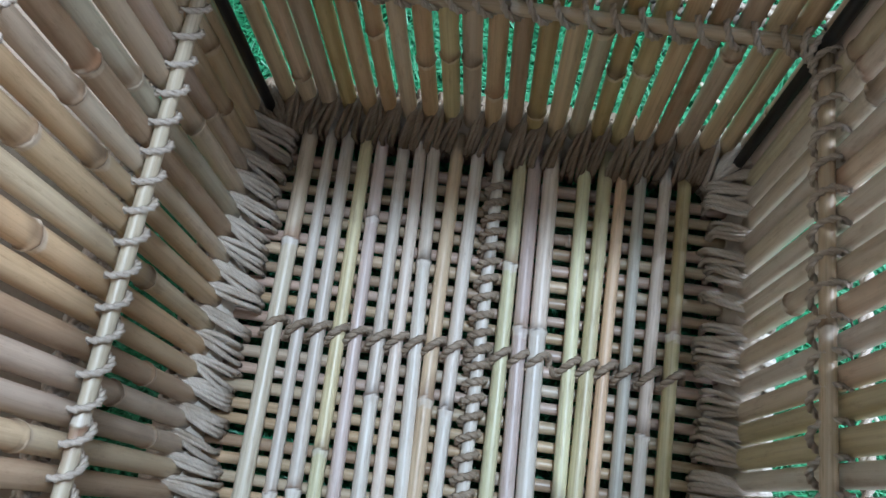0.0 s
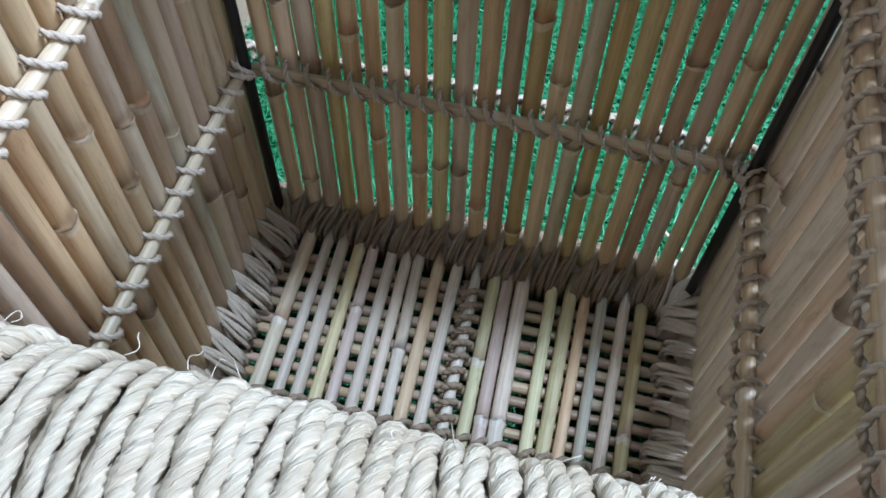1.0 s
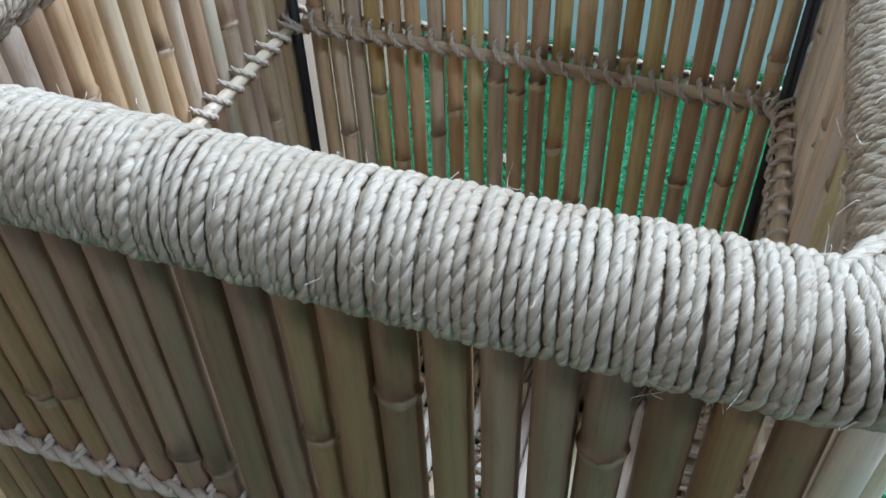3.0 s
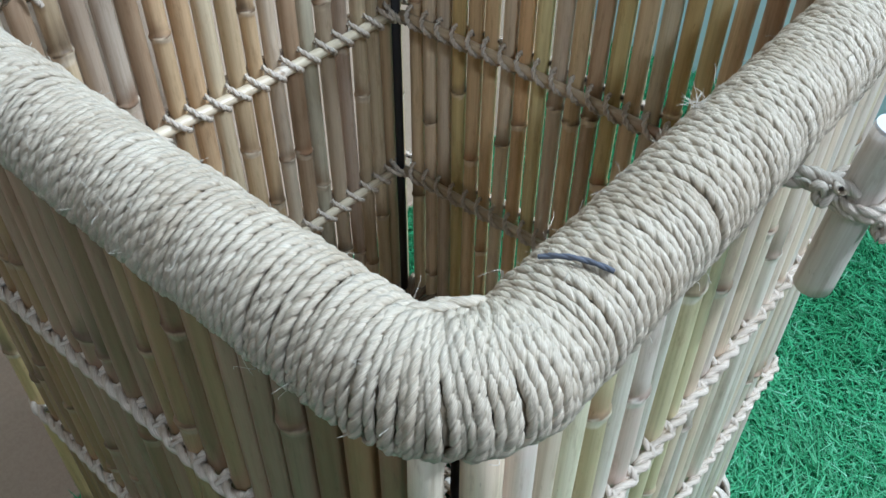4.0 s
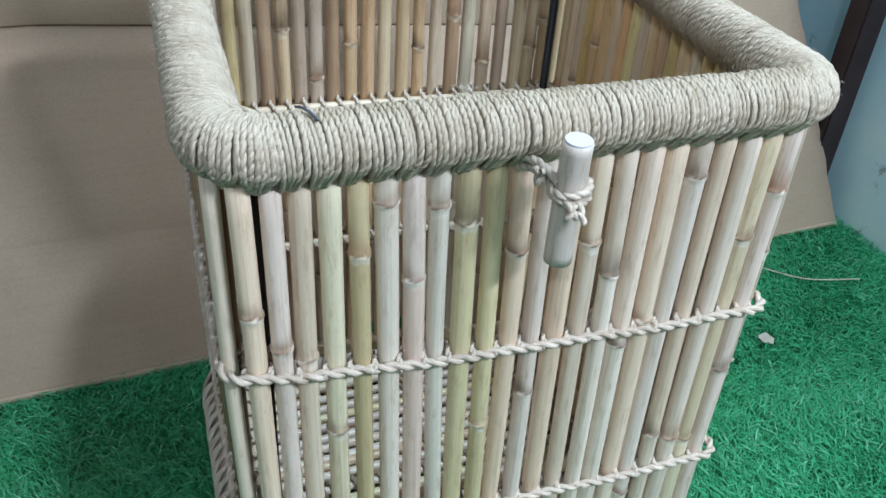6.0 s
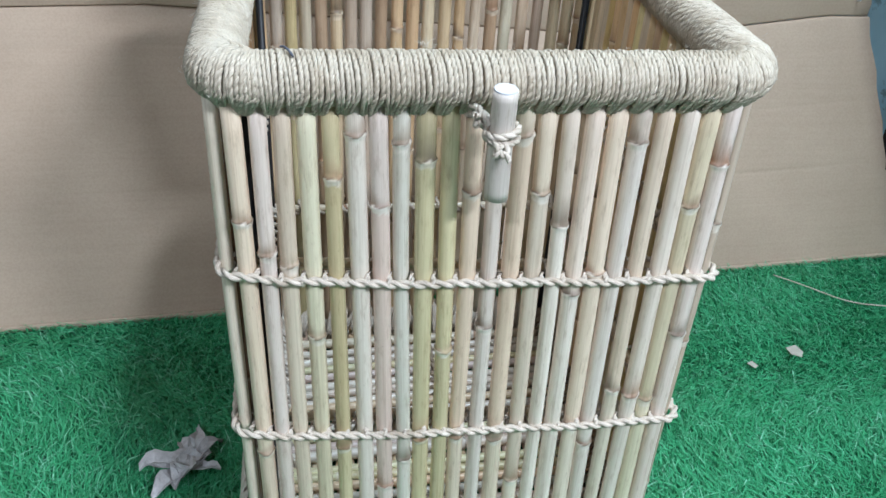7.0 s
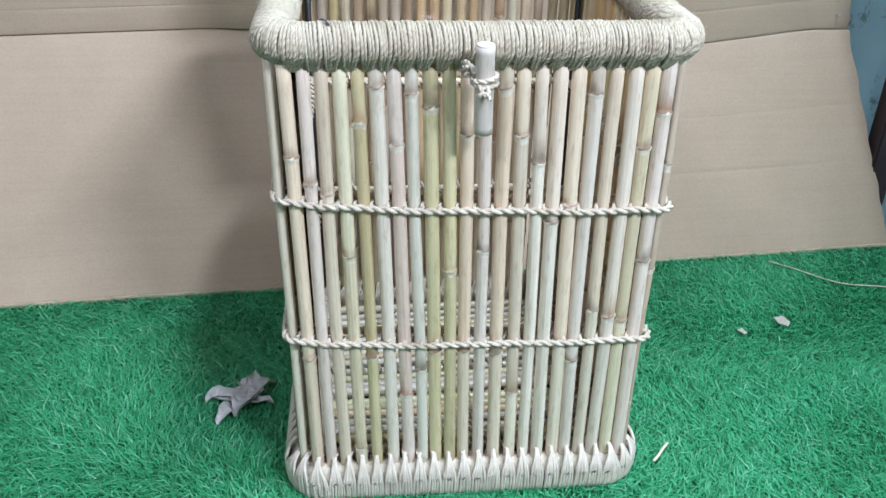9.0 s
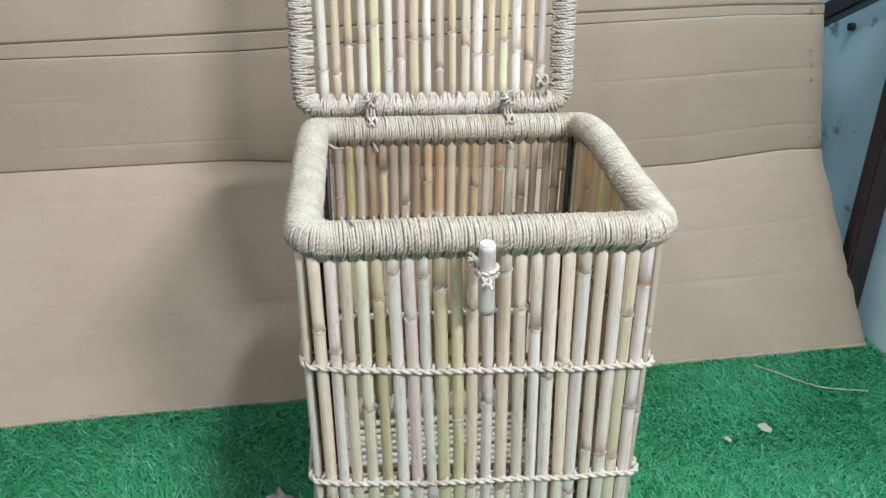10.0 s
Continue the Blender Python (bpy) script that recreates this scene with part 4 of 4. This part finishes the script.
# a rope end tucked over the corner of the rim, and a frayed tuft inside the front
k = np.linspace(0, 1, 40)
for lag in (0.0, 0.0042):
    rope("rope_end", np.stack([-0.193 + 0.027 * k + lag, -0.126 - 0.016 * k - lag, 0.5608 + 0.0008 * np.sin(3.14 * k) - 0.009 * (2 * k - 1) ** 6], 1)[None], np.array([0, 0, 1.0]), 0.0021, 0.0125, False, ROPE, basket)

rope("rope_end", np.stack([-0.172 + 0.020 * k, 0.197 - 0.006 * k, 0.518 - 0.006 * np.sin(2.5 * k)], 1)[None], np.array([0, 0, 1.0]), 0.0022, 0.012, False, TWINE, basket)


def loose_fibres():
    """Fine hairs that stand off the rim rope, and one frayed tuft."""
    rnd = np.random.default_rng(9)
    n = 560
    s = rnd.uniform(0, RING[3], n)
    th0 = rnd.uniform(-0.35, 3.3, n)
    p, nn = on_ring(RING, s)
    out = np.concatenate([nn * np.cos(th0)[:, None], np.sin(th0)[:, None]], 1)
    root = np.concatenate([p, rim_z(p[:, 1])[:, None]], 1) + out * (RIM_R + 0.002)
    length = rnd.uniform(0.0015, 0.006, n)
    length[:12] *= 1.3
    bendv = rnd.normal(0, 1, (n, 3))
    q = np.linspace(0, 1, 7)[None, :, None]
    curl = rnd.normal(0, 1, (n, 1, 3)) * np.sin(q * rnd.uniform(2, 6, (n, 1, 1)))
    curves = root[:, None] + (out[:, None] * q * 0.5 + bendv[:, None] * q ** 1.5 * 0.45 + curl * 0.25) * length[:, None, None]
    m = 22
    tuft = np.array([-0.050, -0.1465, 0.5645])
    tb = unit(rnd.normal(0, 1, (m, 3)) * (1, 0.7, 0.5) + (0.0, 0.7, 0.5))
    curves = np.concatenate([curves, (tuft + rnd.normal(0, 0.001, (m, 3)))[:, None] + tb[:, None] * q * 0.007 + rnd.normal(0, 1, (m, 3))[:, None] * q ** 2 * 0.002])
    ob = rope("loose_fibre", curves, np.array([0.3, 0.5, 0.8]), 0.00010, 1.0, False, HAIR, basket, "", 1, 3)
    tagged(ob, kind="stuff")


loose_fibres()

# grey thread caught in the rim winding
th = np.linspace(1.15, 2.05, 40)
thread = rope("grey_thread", np.stack([-0.1450 + 0.009 * (2.05 - th), YF + (RIM_R + 0.0033) * -np.cos(th), RIM_Z + (RIM_R + 0.0033) * np.sin(th)], 1)[None], np.array([1.0, 0, 0]), 0.0009, 0.01, False, THREAD, None)
tagged(thread, "short dark grey thread caught in the rim rope", "thread")


# ---- scraps on the turf ----
def flat_scrap(name, outline, at, turn, mat, label, category, curl=0.006, thick=0.0012, tilt=0):
    bm = bmesh.new()
    vs = [bm.verts.new((x, y, curl * (math.sin(x * 90) + math.cos(y * 70 + x * 40)))) for x, y in outline]
    face = bm.faces.new(vs)
    got = bmesh.ops.extrude_face_region(bm, geom=[face])
    bmesh.ops.translate(bm, vec=(0, 0, thick), verts=[e for e in got["geom"] if isinstance(e, bmesh.types.BMVert)])
    bmesh.ops.triangulate(bm, faces=bm.faces[:])
    bmesh.ops.recalc_face_normals(bm, faces=bm.faces[:])
    ob = part(name, bm, mat, None)
    ob.matrix_basis = pose(*at, tilt, 0, turn)
    return tagged(ob, label, category)


def paper_scrap(at):
    """A torn scrap: curled strips of paper that fan out from one crumpled middle."""
    rnd = random.Random(6)
    scrap = thing("paper_scrap", "torn crumpled grey paper scrap lying on the turf", "paper scrap", at=at)
    scrap.scale = (1.22, 1.22, 1.22)
    for angle, length, width in ((170, 0.048, 0.017), (188, 0.044, 0.018), (222, 0.050, 0.015), (236, 0.036, 0.014), (72, 0.050, 0.012), (95, 0.034, 0.015), (45, 0.040, 0.012), (12, 0.024, 0.016), (-25, 0.034, 0.013), (265, 0.022, 0.018)):
        bm = bmesh.new()
        lift, twist = rnd.uniform(0.002, 0.012), rnd.uniform(-0.5, 0.5)
        rows = []
        for i in range(8):
            t = i / 7
            a = radians(angle) + twist * t * t
            mid = Vector((math.cos(a), math.sin(a), 0)) * (length * t - 0.004)
            side = Vector((-math.sin(a), math.cos(a), 0)) * (1.25 * width * (1 - 0.75 * t ** 2.5) * (1 + 0.3 * math.sin(9 * t + angle)))
            rise = lift * math.sin(2.6 * t) + 0.003 * math.sin(9 * t + angle)
            rows.append([bm.verts.new(mid + side * f + Vector((0, 0, rise + bend))) for f, bend in ((-0.5, 0.004 * t), (-0.15, 0.0), (0.2, -0.002), (0.5, 0.005 * (1 - t)))])
        for a, b in zip(rows, rows[1:]):
            for k in range(3):
                bm.faces.new((a[k], a[k + 1], b[k + 1], b[k]))
        got = bmesh.ops.extrude_face_region(bm, geom=bm.faces[:])
        bmesh.ops.translate(bm, vec=(0, 0, 0.0008), verts=[e for e in got["geom"] if isinstance(e, bmesh.types.BMVert)])
        bmesh.ops.recalc_face_normals(bm, faces=bm.faces[:])
        part("torn_strip", bm, SHAVING, scrap)


paper_scrap((-0.273, 0.000, 0.021))
flat_scrap("reed_chip", ((-0.012, 0.006), (0.002, 0.009), (0.012, -0.002), (0.008, -0.009), (-0.006, -0.004)), (0.531, 0.138, 0.017), 0, CHIP, "pale reed chip on the turf", "chip", 0.001, tilt=38)
flat_scrap("reed_chip", ((-0.008, 0.003), (0.0, 0.006), (0.007, -0.002), (0.002, -0.005)), (0.459, 0.117, 0.015), 0, CHIP, "small pale reed chip on the turf", "chip", 0.001, tilt=30)
flat_scrap("reed_shaving", ((-0.012, 0.010), (-0.004, 0.004), (0.006, 0.010), (0.010, 0.022), (0.013, 0.010), (0.010, -0.02), (-0.012, -0.02)), (-0.228, -0.280, 0.018), 0, TAN_SHAVING, "torn tan reed shaving on the turf", "shaving", 0.003)
sliver = reed("reed_sliver", (-0.024, -0.282, 0.021), (0.016, -0.255, 0.023), 0.0015, SLAT, None, (), "white", RND, 8, 0.0002)
tagged(sliver, "thin pale reed sliver on the turf", "sliver")
sliver = reed("reed_sliver", (0.235, -0.150, 0.020), (0.262, -0.122, 0.022), 0.0018, SLAT, None, (), "pale", RND, 8)
tagged(sliver, "short pale reed sliver on the turf", "sliver")
k = np.linspace(0, 1, 60)
string = rope("twine_string", np.stack([0.588 + 0.172 * k, 0.318 - 0.098 * k + 0.085 * (k * k - k), 0.018 + 0.002 * np.sin(9 * k)], 1)[None], np.array([0, 0, 1.0]), 0.0012, 0.012, False, TWINE, None)
tagged(string, "loose length of cream twine on the turf", "twine")
